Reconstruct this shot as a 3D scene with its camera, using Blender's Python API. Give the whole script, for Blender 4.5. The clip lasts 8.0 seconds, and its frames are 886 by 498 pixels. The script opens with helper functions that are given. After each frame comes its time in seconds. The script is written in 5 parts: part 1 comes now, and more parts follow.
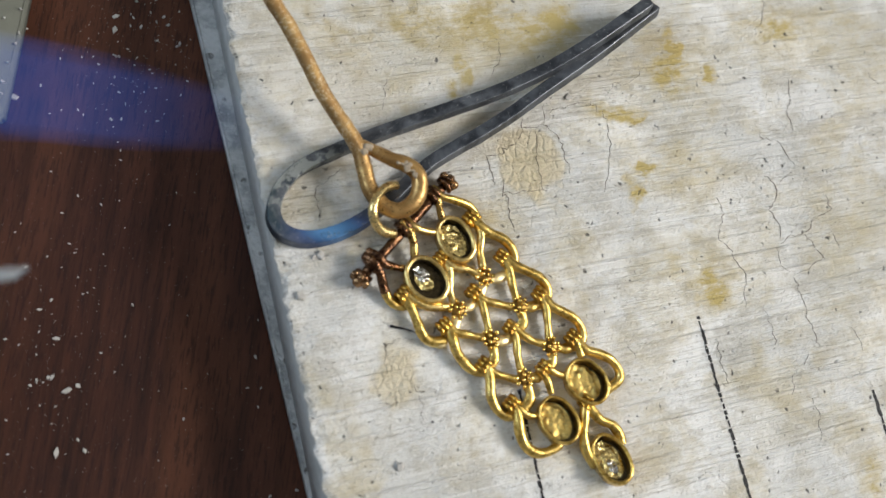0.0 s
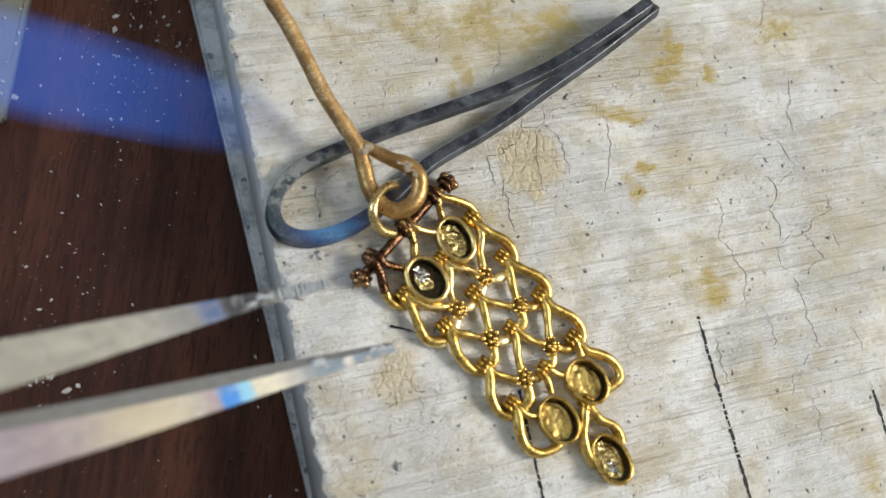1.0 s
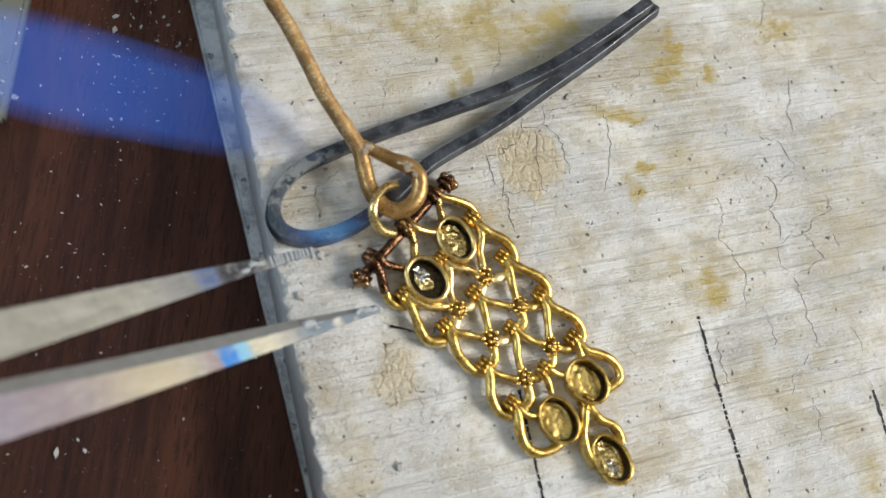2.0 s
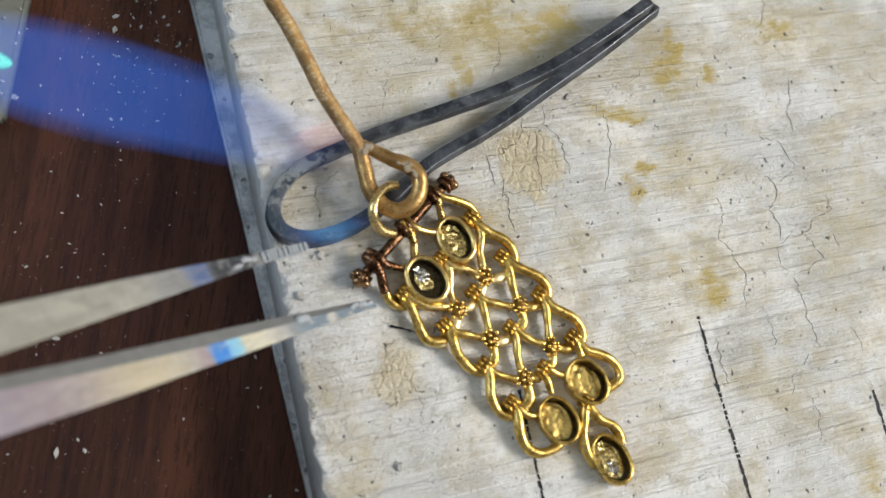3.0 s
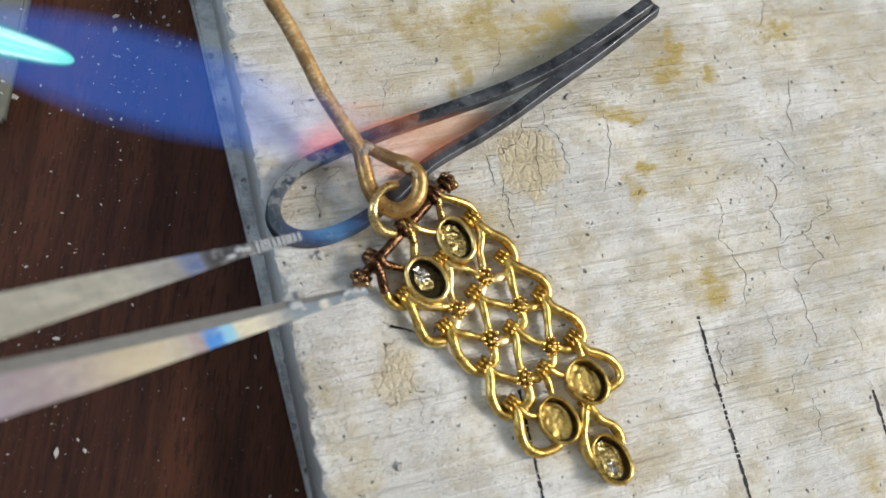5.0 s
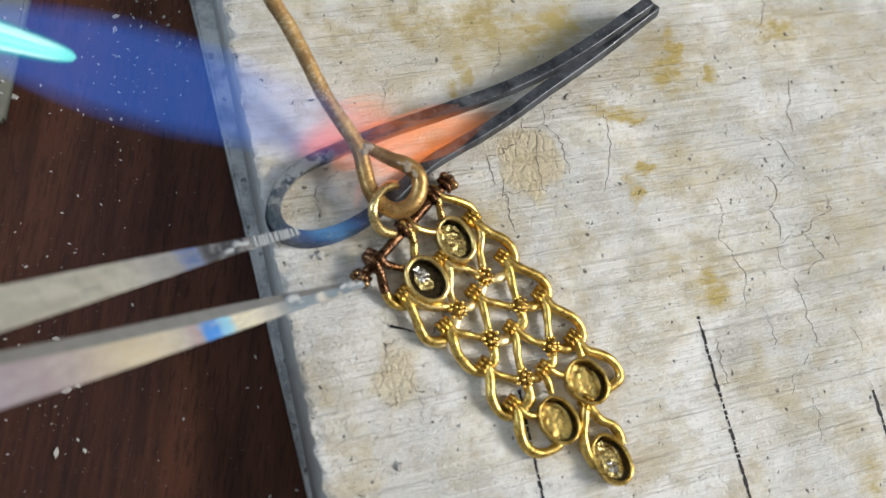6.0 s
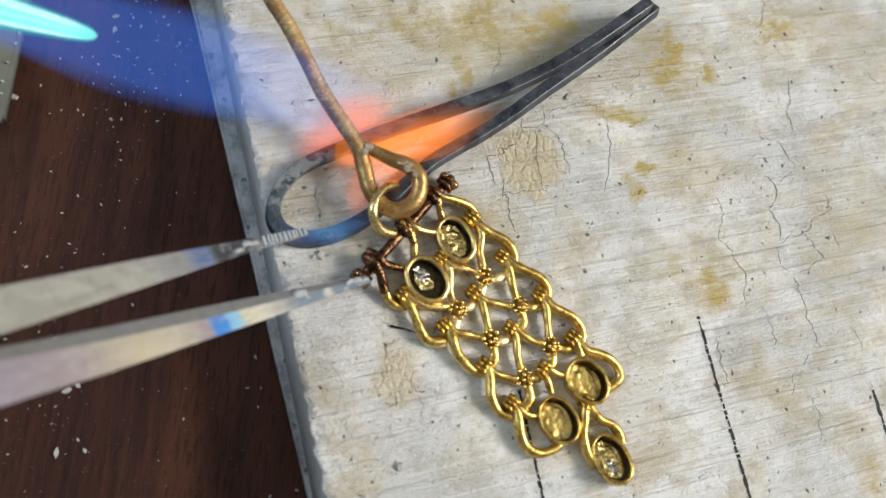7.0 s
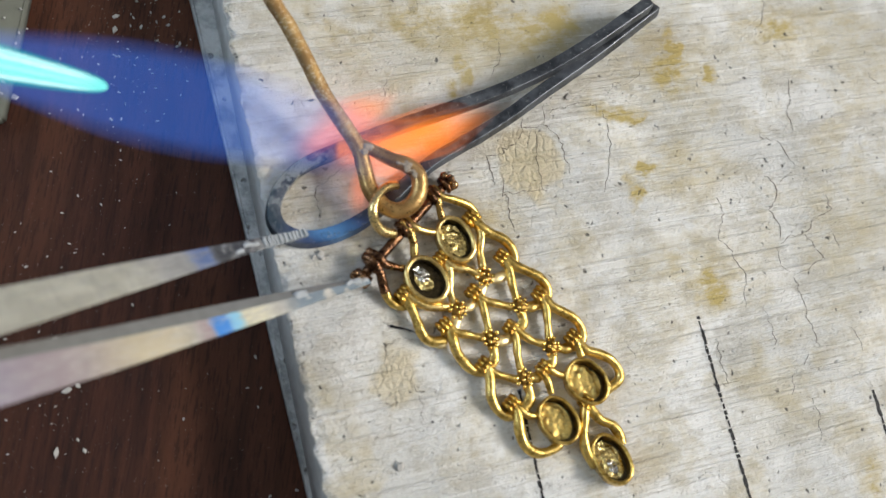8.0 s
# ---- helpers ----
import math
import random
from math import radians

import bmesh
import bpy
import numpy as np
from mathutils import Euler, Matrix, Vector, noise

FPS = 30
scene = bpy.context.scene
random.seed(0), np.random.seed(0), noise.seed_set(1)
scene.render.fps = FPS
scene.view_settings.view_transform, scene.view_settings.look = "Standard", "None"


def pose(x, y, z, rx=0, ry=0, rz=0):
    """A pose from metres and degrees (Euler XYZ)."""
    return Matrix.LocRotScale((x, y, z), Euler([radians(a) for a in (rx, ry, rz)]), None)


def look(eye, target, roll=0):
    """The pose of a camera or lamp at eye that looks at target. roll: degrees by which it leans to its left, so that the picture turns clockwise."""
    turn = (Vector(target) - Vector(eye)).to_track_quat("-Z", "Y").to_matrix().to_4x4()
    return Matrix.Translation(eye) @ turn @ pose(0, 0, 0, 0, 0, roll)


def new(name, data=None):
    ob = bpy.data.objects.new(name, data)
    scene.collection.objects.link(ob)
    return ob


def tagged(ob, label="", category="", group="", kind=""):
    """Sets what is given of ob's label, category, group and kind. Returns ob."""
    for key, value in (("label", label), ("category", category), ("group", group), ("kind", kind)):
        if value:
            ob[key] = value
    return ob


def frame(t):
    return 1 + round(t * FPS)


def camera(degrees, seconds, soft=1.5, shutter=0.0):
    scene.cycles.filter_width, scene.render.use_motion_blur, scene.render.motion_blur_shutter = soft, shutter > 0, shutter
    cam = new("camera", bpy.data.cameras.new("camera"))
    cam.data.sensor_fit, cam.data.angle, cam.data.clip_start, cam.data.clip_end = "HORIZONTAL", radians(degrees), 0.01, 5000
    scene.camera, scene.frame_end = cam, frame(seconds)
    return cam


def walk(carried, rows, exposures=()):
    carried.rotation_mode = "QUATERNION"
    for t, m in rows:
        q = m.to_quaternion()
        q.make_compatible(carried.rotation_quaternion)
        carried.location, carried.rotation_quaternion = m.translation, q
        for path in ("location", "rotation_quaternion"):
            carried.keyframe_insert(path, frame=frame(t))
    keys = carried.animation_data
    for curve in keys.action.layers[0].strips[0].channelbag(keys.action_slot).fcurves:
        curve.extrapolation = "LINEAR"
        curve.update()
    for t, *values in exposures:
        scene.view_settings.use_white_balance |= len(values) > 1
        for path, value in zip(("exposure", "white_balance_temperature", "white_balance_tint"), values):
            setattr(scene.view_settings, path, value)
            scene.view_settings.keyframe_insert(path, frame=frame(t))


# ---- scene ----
MM = 0.001

# ---- camera: it stands still ----
cam = camera(50, 8.0, soft=1.5, shutter=0.5)
EYE = (-0.028757, -0.025306, 0.105246)
walk(cam, [(0.0, look(EYE, (0, 0, 0), 46.9)), (8.0, look(EYE, (0, 0, 0), 46.9))])
cam.data.dof.use_dof = True
cam.data.dof.focus_distance = 0.119
cam.data.dof.aperture_fstop = 19
scene.cycles.transparent_max_bounces = 160

# ---- daylight from one window, in a plain room ----
world = bpy.data.worlds.new("world")
scene.world = world
world.use_nodes = True
wn = world.node_tree
sky = wn.nodes.new("ShaderNodeTexSky")
sky.sky_type, sky.sun_disc = "NISHITA", False
sky.sun_elevation, sky.sun_rotation = radians(40), radians(100)
wn.links.new(sky.outputs[0], wn.nodes["Background"].inputs[0])
wn.nodes["Background"].inputs[1].default_value = 0.12

window_light = bpy.data.lights.new("window_light", "AREA")
window_light.shape, window_light.size, window_light.size_y = "RECTANGLE", 0.76, 0.66
window_light.energy, window_light.color = 38.0, (1.0, 0.958, 0.89)
new("window_light", window_light).matrix_world = look((1.33, -0.10, 1.05), (0.0, -0.10, 1.05))
far_window_light = bpy.data.lights.new("far_window_light", "AREA")
far_window_light.shape, far_window_light.size, far_window_light.size_y = "RECTANGLE", 0.9, 0.8
far_window_light.energy, far_window_light.color = 10.0, (0.70, 0.85, 1.0)
new("far_window_light", far_window_light).matrix_world = look((-1.35, 0.35, 0.95), (0.0, 0.0, 0.0))
scene.view_settings.exposure = 0.0


# ---- materials ----
class Nodes:
    """Short hand for a node material."""

    def __init__(self, name):
        self.mat = bpy.data.materials.new(name)
        self.mat.use_nodes = True
        self.nt = self.mat.node_tree
        self.bsdf = self.nt.nodes["Principled BSDF"]
        self.out = self.nt.nodes["Material Output"]

    def plug(self, socket, value):
        if isinstance(value, bpy.types.NodeSocket):
            self.nt.links.new(value, socket)
        elif isinstance(value, (tuple, list)) and len(value) == 3 and socket.type == "RGBA":
            socket.default_value = (*value, 1)
        else:
            socket.default_value = value

    def coords(self, rz=0.0, scale=(1, 1, 1)):
        """Object space in millimetres, turned and stretched."""
        tc = self.nt.nodes.new("ShaderNodeTexCoord")
        a = self.nt.nodes.new("ShaderNodeMapping")
        a.vector_type = "POINT"
        a.inputs["Rotation"].default_value[2] = radians(rz)
        a.inputs["Scale"].default_value = (1000, 1000, 1000)
        self.nt.links.new(tc.outputs["Object"], a.inputs[0])
        b = self.nt.nodes.new("ShaderNodeMapping")
        b.inputs["Scale"].default_value = scale
        self.nt.links.new(a.outputs[0], b.inputs[0])
        return b.outputs[0]

    def noise(self, vec, scale, detail=4.0, rough=0.55, warp=0.0):
        n = self.nt.nodes.new("ShaderNodeTexNoise")
        self.plug(n.inputs["Vector"], vec)
        n.inputs["Scale"].default_value, n.inputs["Detail"].default_value = scale, detail
        n.inputs["Roughness"].default_value, n.inputs["Distortion"].default_value = rough, warp
        return n.outputs[0]

    def cells(self, vec, scale, feature="DISTANCE_TO_EDGE"):
        n = self.nt.nodes.new("ShaderNodeTexVoronoi")
        n.feature = feature
        self.plug(n.inputs["Vector"], vec)
        n.inputs["Scale"].default_value = scale
        return n.outputs["Distance"]

    def math(self, op, a, b=0.0, c=0.0, clamp=False):
        n = self.nt.nodes.new("ShaderNodeMath")
        n.operation, n.use_clamp = op, clamp
        for s, v in zip(n.inputs, (a, b, c)):
            self.plug(s, v)
        return n.outputs[0]

    def vmath(self, op, a, b=(0, 0, 0)):
        n = self.nt.nodes.new("ShaderNodeVectorMath")
        n.operation = op
        self.plug(n.inputs[0], a)
        self.plug(n.inputs[1], b)
        return n.outputs["Value"] if op in ("LENGTH", "DOT_PRODUCT", "DISTANCE") else n.outputs[0]

    def split(self, vec):
        n = self.nt.nodes.new("ShaderNodeSeparateXYZ")
        self.plug(n.inputs[0], vec)
        return n.outputs

    def step(self, value, lo, hi, a=0.0, b=1.0):
        n = self.nt.nodes.new("ShaderNodeMapRange")
        n.interpolation_type = "SMOOTHSTEP"
        for s, v in zip(n.inputs, (value, lo, hi, a, b)):
            self.plug(s, v)
        return n.outputs[0]

    def mix(self, fac, a, b, blend="MIX"):
        n = self.nt.nodes.new("ShaderNodeMix")
        n.data_type, n.blend_type = "RGBA", blend
        self.plug(n.inputs[0], fac)
        self.plug(n.inputs[6], a)
        self.plug(n.inputs[7], b)
        return n.outputs[2]

    def bump(self, height, distance, strength=1.0, normal=None):
        n = self.nt.nodes.new("ShaderNodeBump")
        self.plug(n.inputs["Height"], height)
        n.inputs["Distance"].default_value = distance * MM
        n.inputs["Strength"].default_value = strength
        if normal is not None:
            self.plug(n.inputs["Normal"], normal)
        return n.outputs[0]

    def set(self, color=None, rough=None, metal=None, normal=None, spec=None):
        for key, v in (("Base Color", color), ("Roughness", rough), ("Metallic", metal), ("Normal", normal),
                       ("Specular IOR Level", spec)):
            if v is not None:
                self.plug(self.bsdf.inputs[key], v)
        return self.mat


# stains on the board, and painted shade: centre and radii in mm, and strength
# wide ochre rows beyond the rod: stain with some of its shadow painted in
STAINS_SHADE_OCHRE = [(8.9, 28.5, 10.5, 4.2, 0.3), (33.5, 26.8, 1.4, 4.5, 0.75), (38.2, 24.4, 1.1, 1.7, 0.7), (25.7, 17.6, 3.8, 0.6, 0.6), (50.0, 31.8, 4.2, 2.8, 0.5), (27.4, 10.5, 1.4, 1.2, 0.9), (25.7, 7.8, 0.8, 2.1, 0.5), (35.0, -4.9, 2.8, 3.1, 0.6), (3.9, 22.8, 0.9, 2.1, 0.8), (2.4, 19.8, 0.7, 1.7, 0.5), (-1.4, 29.4, 4.2, 3.1, 0.4), (17.1, 29.8, 3.4, 3.8, 0.6), (32.3, 25.5, 9.1, 8.4, 0.24), (52.1, 30.9, 9.8, 4.9, 0.24), (32.9, 10.6, 7.7, 4.9, 0.26), (33.5, -2.8, 9.8, 4.9, 0.28), (53.9, -29.8, 2.1, 3.5, 0.4), (5.6, 3.6, 4.9, 4.2, 0.25), (6.7, 28.8, 6, 4.5, 0.5), (14.2, 28.5, 5, 4, 0.55), (32.2, 24.7, 3.2, 5, 0.5), (24.1, 18.0, 4, 1.6, 0.55), (45.1, 29.2, 4.5, 4, 0.22), (59.9, 33.5, 6, 3, 0.24), (35.3, 10.7, 6, 4, 0.22), (44.3, 32.1, 3, 2, 0.3)]
# three brown rows by hook and rod are mostly painted shade
STAINS_SHADE_BROWN = [(11.6, 11.2, 4.3, 4.3, 0.75), (-6.4, -14.4, 3.2, 4.6, 0.42), (41.7, -17.7, 4.6, 2.9, 0.5), (43.8, -22.3, 8.4, 3.5, 0.25), (59.6, 4.8, 4.2, 4.9, 0.45), (54.2, -3.0, 4.2, 3.5, 0.35), (7.1, 24.9, 17.5, 4.9, 0.55), (-11.6, 21.7, 11.9, 8.4, 0.4), (60.7, 28.0, 6.3, 2.8, 0.3), (5.7, 15.5, 7.7, 3.1, 0.45)]
STAINS_RING = [(1.0, 32.4, 6.4, 6.4, 0.7), (2.1, 32.7, 4.3, 4.6, 0.6), (-10.0, 31.3, 4.6, 4.9, 0.6)]


def board_material():
    """White plaster face: straight brush scratches, stipple, pits, flux stains, painted shade, and burnt, crackled
    spots.
    """
    m = Nodes("soldering_board")
    p = m.coords()
    turn = -10.0
    warp = m.vmath("ADD", p, m.vmath("MULTIPLY", m.vmath("SUBTRACT", noise_colour(m, p, 0.35), (0.5, 0.5, 0.5)), (4.5, 4.5, 0)))
    kink = m.vmath("ADD", p, m.vmath("MULTIPLY", m.vmath("SUBTRACT", noise_colour(m, p, 0.8), (0.5, 0.5, 0.5)), (1.6, 1.6, 0)))
    # scratches at three widths, each broken into stretches
    wide = m.noise(m.coords(turn, (0.009, 1.25, 1.0)), 1.0, 3, 0.6)
    thin = m.noise(m.coords(turn + 0.8, (0.013, 2.7, 1.0)), 1.0, 3, 0.6)
    hair = m.noise(m.coords(turn - 1.5, (0.022, 4.6, 1.0)), 1.0, 2, 0.5)
    stretch = m.step(m.noise(m.coords(turn, (0.10, 0.35, 1.0)), 1.0, 3, 0.6), 0.40, 0.60)
    groove = m.math("MULTIPLY", m.step(thin, 0.43, 0.34), stretch)
    ridge = m.math("MULTIPLY", m.step(thin, 0.60, 0.68), m.math("SUBTRACT", 1.0, m.math("MULTIPLY", stretch, 0.6)))
    grain = m.noise(p, 2.6, 4, 0.65)
    stipple = m.noise(m.coords(turn, (0.9, 1.3, 1.0)), 1.0, 4, 0.7)
    patch = m.noise(m.coords(turn, (0.16, 0.22, 1.0)), 1.0, 5, 0.62)
    big = m.noise(p, 0.045, 3, 0.5)
    c = m.mix(m.step(big, 0.38, 0.62), (0.66, 0.662, 0.645), (0.89, 0.892, 0.88))
    c = m.mix(m.math("MULTIPLY", m.step(patch, 0.45, 0.62), 0.60), c, (0.48, 0.45, 0.38))
    # raking light put into the colour: scratch crests paler, grooves darker
    c = m.mix(m.math("MULTIPLY", m.step(wide, 0.52, 0.66), 0.45), c, (0.93, 0.926, 0.912))
    c = m.mix(m.math("MULTIPLY", m.step(wide, 0.46, 0.36), 0.10), c, (0.44, 0.42, 0.38))
    c = m.mix(m.math("MULTIPLY", m.step(hair, 0.45, 0.34), 0.25), c, (0.42, 0.39, 0.34))
    c = m.mix(m.math("MULTIPLY", groove, 0.18), c, (0.36, 0.33, 0.28))
    c = m.mix(m.math("MULTIPLY", ridge, 0.9), c, (0.95, 0.945, 0.93))
    c = m.mix(m.math("MULTIPLY", m.step(stipple, 0.46, 0.32), 0.4), c, (0.36, 0.33, 0.28))
    c = m.mix(m.math("MULTIPLY", m.step(grain, 0.54, 0.68), 0.4), c, (0.94, 0.936, 0.92))

    def blots(rows, ring=False):
        total = 0.0
        for x, y, rx, ry, k in rows:
            d = m.vmath("LENGTH", m.vmath("MULTIPLY", m.vmath("SUBTRACT", warp, (x, y, 0)), (1 / rx, 1 / ry, 0)))
            if ring:
                d = m.math("MULTIPLY", m.math("ABSOLUTE", m.math("SUBTRACT", d, 1.0)), 6.0)
            total = m.math("MAXIMUM", total, m.math("MULTIPLY", m.step(d, 1.6, 0.1), k))
        return total

    patchy = m.step(m.noise(m.coords(turn, (0.42, 0.75, 1.0)), 0.8, 6, 0.68), 0.26, 0.68, 0.15, 1.0)
    ochre = m.math("MULTIPLY", m.math("MULTIPLY", blots(STAINS_SHADE_OCHRE), 2.5), patchy, clamp=True)
    faint = m.math("MULTIPLY", m.step(m.noise(p, 0.10, 4, 0.6, 0.6), 0.45, 0.62), 0.40)
    ochre = m.math("MAXIMUM", ochre, m.math("MULTIPLY", faint, patchy))
    c = m.mix(ochre, c, (0.53, 0.42, 0.17))
    c = m.mix(m.math("MULTIPLY", blots(STAINS_RING, True), patchy), c, (0.40, 0.31, 0.12))
    brown = blots(STAINS_SHADE_BROWN)
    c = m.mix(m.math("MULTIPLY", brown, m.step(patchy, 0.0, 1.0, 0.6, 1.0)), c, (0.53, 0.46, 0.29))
    # dense crackle on the two burnt spots
    burnt = m.step(blots(STAINS_SHADE_BROWN[:2]), 0.16, 0.36)
    c = m.mix(m.math("MULTIPLY", burnt, 0.55), c, (0.66, 0.56, 0.36))
    bent = m.vmath("ADD", p, m.vmath("MULTIPLY", m.vmath("SUBTRACT", noise_colour(m, p, 0.9), (0.5, 0.5, 0.5)), (0.9, 0.9, 0)))
    small = m.cells(m.vmath("MULTIPLY", m.vmath("ADD", bent, (3.3, 1.7, 0)), (1.1, 0.7, 1.0)), 0.78)
    dense = m.math("MULTIPLY", m.math("MULTIPLY", m.step(small, 0.07, 0.0), m.step(grain, 0.40, 0.56)), burnt)
    c = m.mix(m.math("MULTIPLY", dense, 0.35), c, (0.22, 0.17, 0.10))
    dome = m.math("MULTIPLY", m.step(small, 0.0, 0.22), burnt)
    # faint hairlines between plates all over the face
    plates = m.cells(m.vmath("MULTIPLY", warp, (1.0, 0.85, 1.0)), 0.16)
    net = m.math("MULTIPLY", m.step(plates, 0.008, 0.0), m.step(m.noise(m.vmath("ADD", p, (40, 0, 0)), 0.10, 3), 0.48, 0.58))
    c = m.mix(m.math("MULTIPLY", net, 0.22), c, (0.22, 0.19, 0.15))
    pits = m.cells(kink, 0.62, "F1")
    speck = m.math("MULTIPLY", m.step(pits, 0.18, 0.07), m.step(m.noise(p, 0.9, 1), 0.50, 0.58))
    c = m.mix(m.math("MULTIPLY", speck, 0.8), c, (0.09, 0.085, 0.08))
    dots = m.math("MULTIPLY", m.step(m.cells(m.vmath("ADD", kink, (11.1, 5.2, 0)), 1.3, "F1"), 0.16, 0.06), m.step(m.noise(p, 0.5, 2), 0.48, 0.58))
    c = m.mix(m.math("MULTIPLY", dots, 0.6), c, (0.16, 0.145, 0.12))
    speck = m.math("MAXIMUM", speck, dots)

    def total(*terms):
        h = 0.0
        for value, k in terms:
            h = m.math("MULTIPLY_ADD", value, k, h)
        return h

    h = total((wide, 0.12), (thin, 0.20), (hair, 0.14), (groove, -0.06), (ridge, 0.10), (grain, 0.17), (stipple, 0.26), (patch, 0.55),
              (m.noise(p, 0.10, 2, 0.5), 0.9), (dome, 0.10), (m.noise(p, 5.5, 2, 0.6), 0.05), (net, -0.05), (speck, -0.3))
    return m.set(c, 0.66, 0.0, m.bump(h, 1.0, 1.0), 0.3)


def noise_colour(m, vec, scale):
    n = m.nt.nodes.new("ShaderNodeTexNoise")
    m.plug(n.inputs["Vector"], vec)
    n.inputs["Scale"].default_value, n.inputs["Detail"].default_value = scale, 3
    return n.outputs["Color"]


def cut_edge_material():
    m = Nodes("cut_board_edge")
    p = m.coords()
    a, b = m.noise(p, 0.25, 4, 0.6), m.noise(p, 1.6, 4, 0.6)
    c = m.mix(m.step(a, 0.36, 0.64), (0.26, 0.27, 0.27), (0.52, 0.525, 0.52))
    c = m.mix(m.math("MULTIPLY", m.step(b, 0.52, 0.66), 0.5), c, (0.52, 0.52, 0.51))
    pit = m.math("MULTIPLY", m.step(m.cells(p, 0.55, "F1"), 0.26, 0.16), m.step(a, 0.46, 0.52))
    c = m.mix(m.math("MULTIPLY", pit, 0.6), c, (0.12, 0.12, 0.12))
    return m.set(c, 0.8, 0.0, m.bump(m.math("SUBTRACT", b, pit), 0.5, 0.9), 0.3)


def wood_material():
    m = Nodes("dark_varnished_wood")
    p = m.coords(8, (1.1, 0.045, 1.0))
    grain = m.noise(p, 0.55, 6, 0.65, 0.4)
    pores = m.noise(m.coords(8, (2.6, 0.26, 1.0)), 1.0, 4, 0.7)
    broad = m.noise(m.coords(8, (0.06, 0.012, 1.0)), 1.0, 3, 0.6)
    c = m.mix(m.step(grain, 0.3, 0.7), (0.025, 0.0110, 0.0085), (0.060, 0.0225, 0.0150))
    c = m.mix(m.math("MULTIPLY", m.step(broad, 0.42, 0.68), 0.7), c, (0.115, 0.044, 0.024), "MIX")
    c = m.mix(m.math("MULTIPLY", m.step(pores, 0.50, 0.62), 0.6), c, (0.017, 0.0085, 0.0085))
    dust = m.math("MULTIPLY", m.step(m.noise(m.coords(), 3.0, 2, 0.6), 0.67, 0.75), 0.2)
    c = m.mix(dust, c, (0.45, 0.40, 0.36))
    return m.set(c, m.step(pores, 0.3, 0.7, 0.42, 0.6), 0.0, m.bump(pores, 0.08, 0.5), 0.18)


def metal(name, colour, dark, amount, rough, relief=0.03, scale=1.2, tarnish=0.0):
    m = Nodes(name)
    p = m.coords()
    a, b = m.noise(p, scale, 5, 0.65), m.noise(p, 4.5, 3, 0.6)
    c = m.mix(m.math("MULTIPLY", m.step(a, 0.54, 0.40), amount), colour, dark)
    if tarnish:
        # fire stain in patches, thickest on the links that hang from the bar
        bar = m.step(m.vmath("DISTANCE", m.vmath("MULTIPLY", p, (1, 1, 0)), (*(-4.58, 1.09, 0)[:2], 0)), 8.5, 2.5)
        patch = m.step(m.noise(p, 0.55, 5, 0.7), m.math("MULTIPLY_ADD", bar, -0.16, 0.60), m.math("MULTIPLY_ADD", bar, -0.16, 0.70))
        c = m.mix(m.math("MULTIPLY", patch, tarnish), c, (0.20, 0.115, 0.045))
        worn = m.step(m.noise(p, 2.2, 4, 0.7), 0.58, 0.66)
        c = m.mix(m.math("MULTIPLY", worn, 0.35), c, (0.95, 0.80, 0.44))
    r = m.step(b, 0.3, 0.7, rough * 0.78, rough * 1.22)
    return m.set(c, r, 1.0, m.bump(m.math("ADD", a, m.math("MULTIPLY", b, 0.5)), relief * 1.8, 0.8))


def wire_material():
    """Bronze wire with a baked-on skin of flux."""
    m = Nodes("oxidised_wire")
    p = m.coords()
    a, b = m.noise(p, 0.45, 4, 0.6), m.noise(p, 3.0, 3, 0.6)
    c = m.mix(m.step(a, 0.35, 0.65), (0.355, 0.205, 0.074), (0.535, 0.338, 0.130))
    crust = m.math("MULTIPLY", m.step(m.noise(p, 3.4, 3, 0.6), 0.52, 0.62), m.step(a, 0.34, 0.50))
    crust = m.math("MULTIPLY", crust, m.step(m.vmath("DISTANCE", p, (-6.24, 6.04, 4)), 4.0, 6.5))
    c = m.mix(m.math("MULTIPLY", crust, 0.8), c, (0.75, 0.62, 0.42))
    # the loop is rubbed clean, the shank keeps its skin
    loop = m.step(m.vmath("DISTANCE", p, (-6.24, 6.04, 4)), 8.0, 4.5)
    rough = m.math("SUBTRACT", m.step(b, 0.3, 0.7, 0.38, 0.58), m.math("MULTIPLY", loop, 0.13))
    return m.set(c, rough, m.math("MULTIPLY_ADD", loop, 0.2, 0.52), m.bump(m.math("ADD", b, crust), 0.05, 0.8))


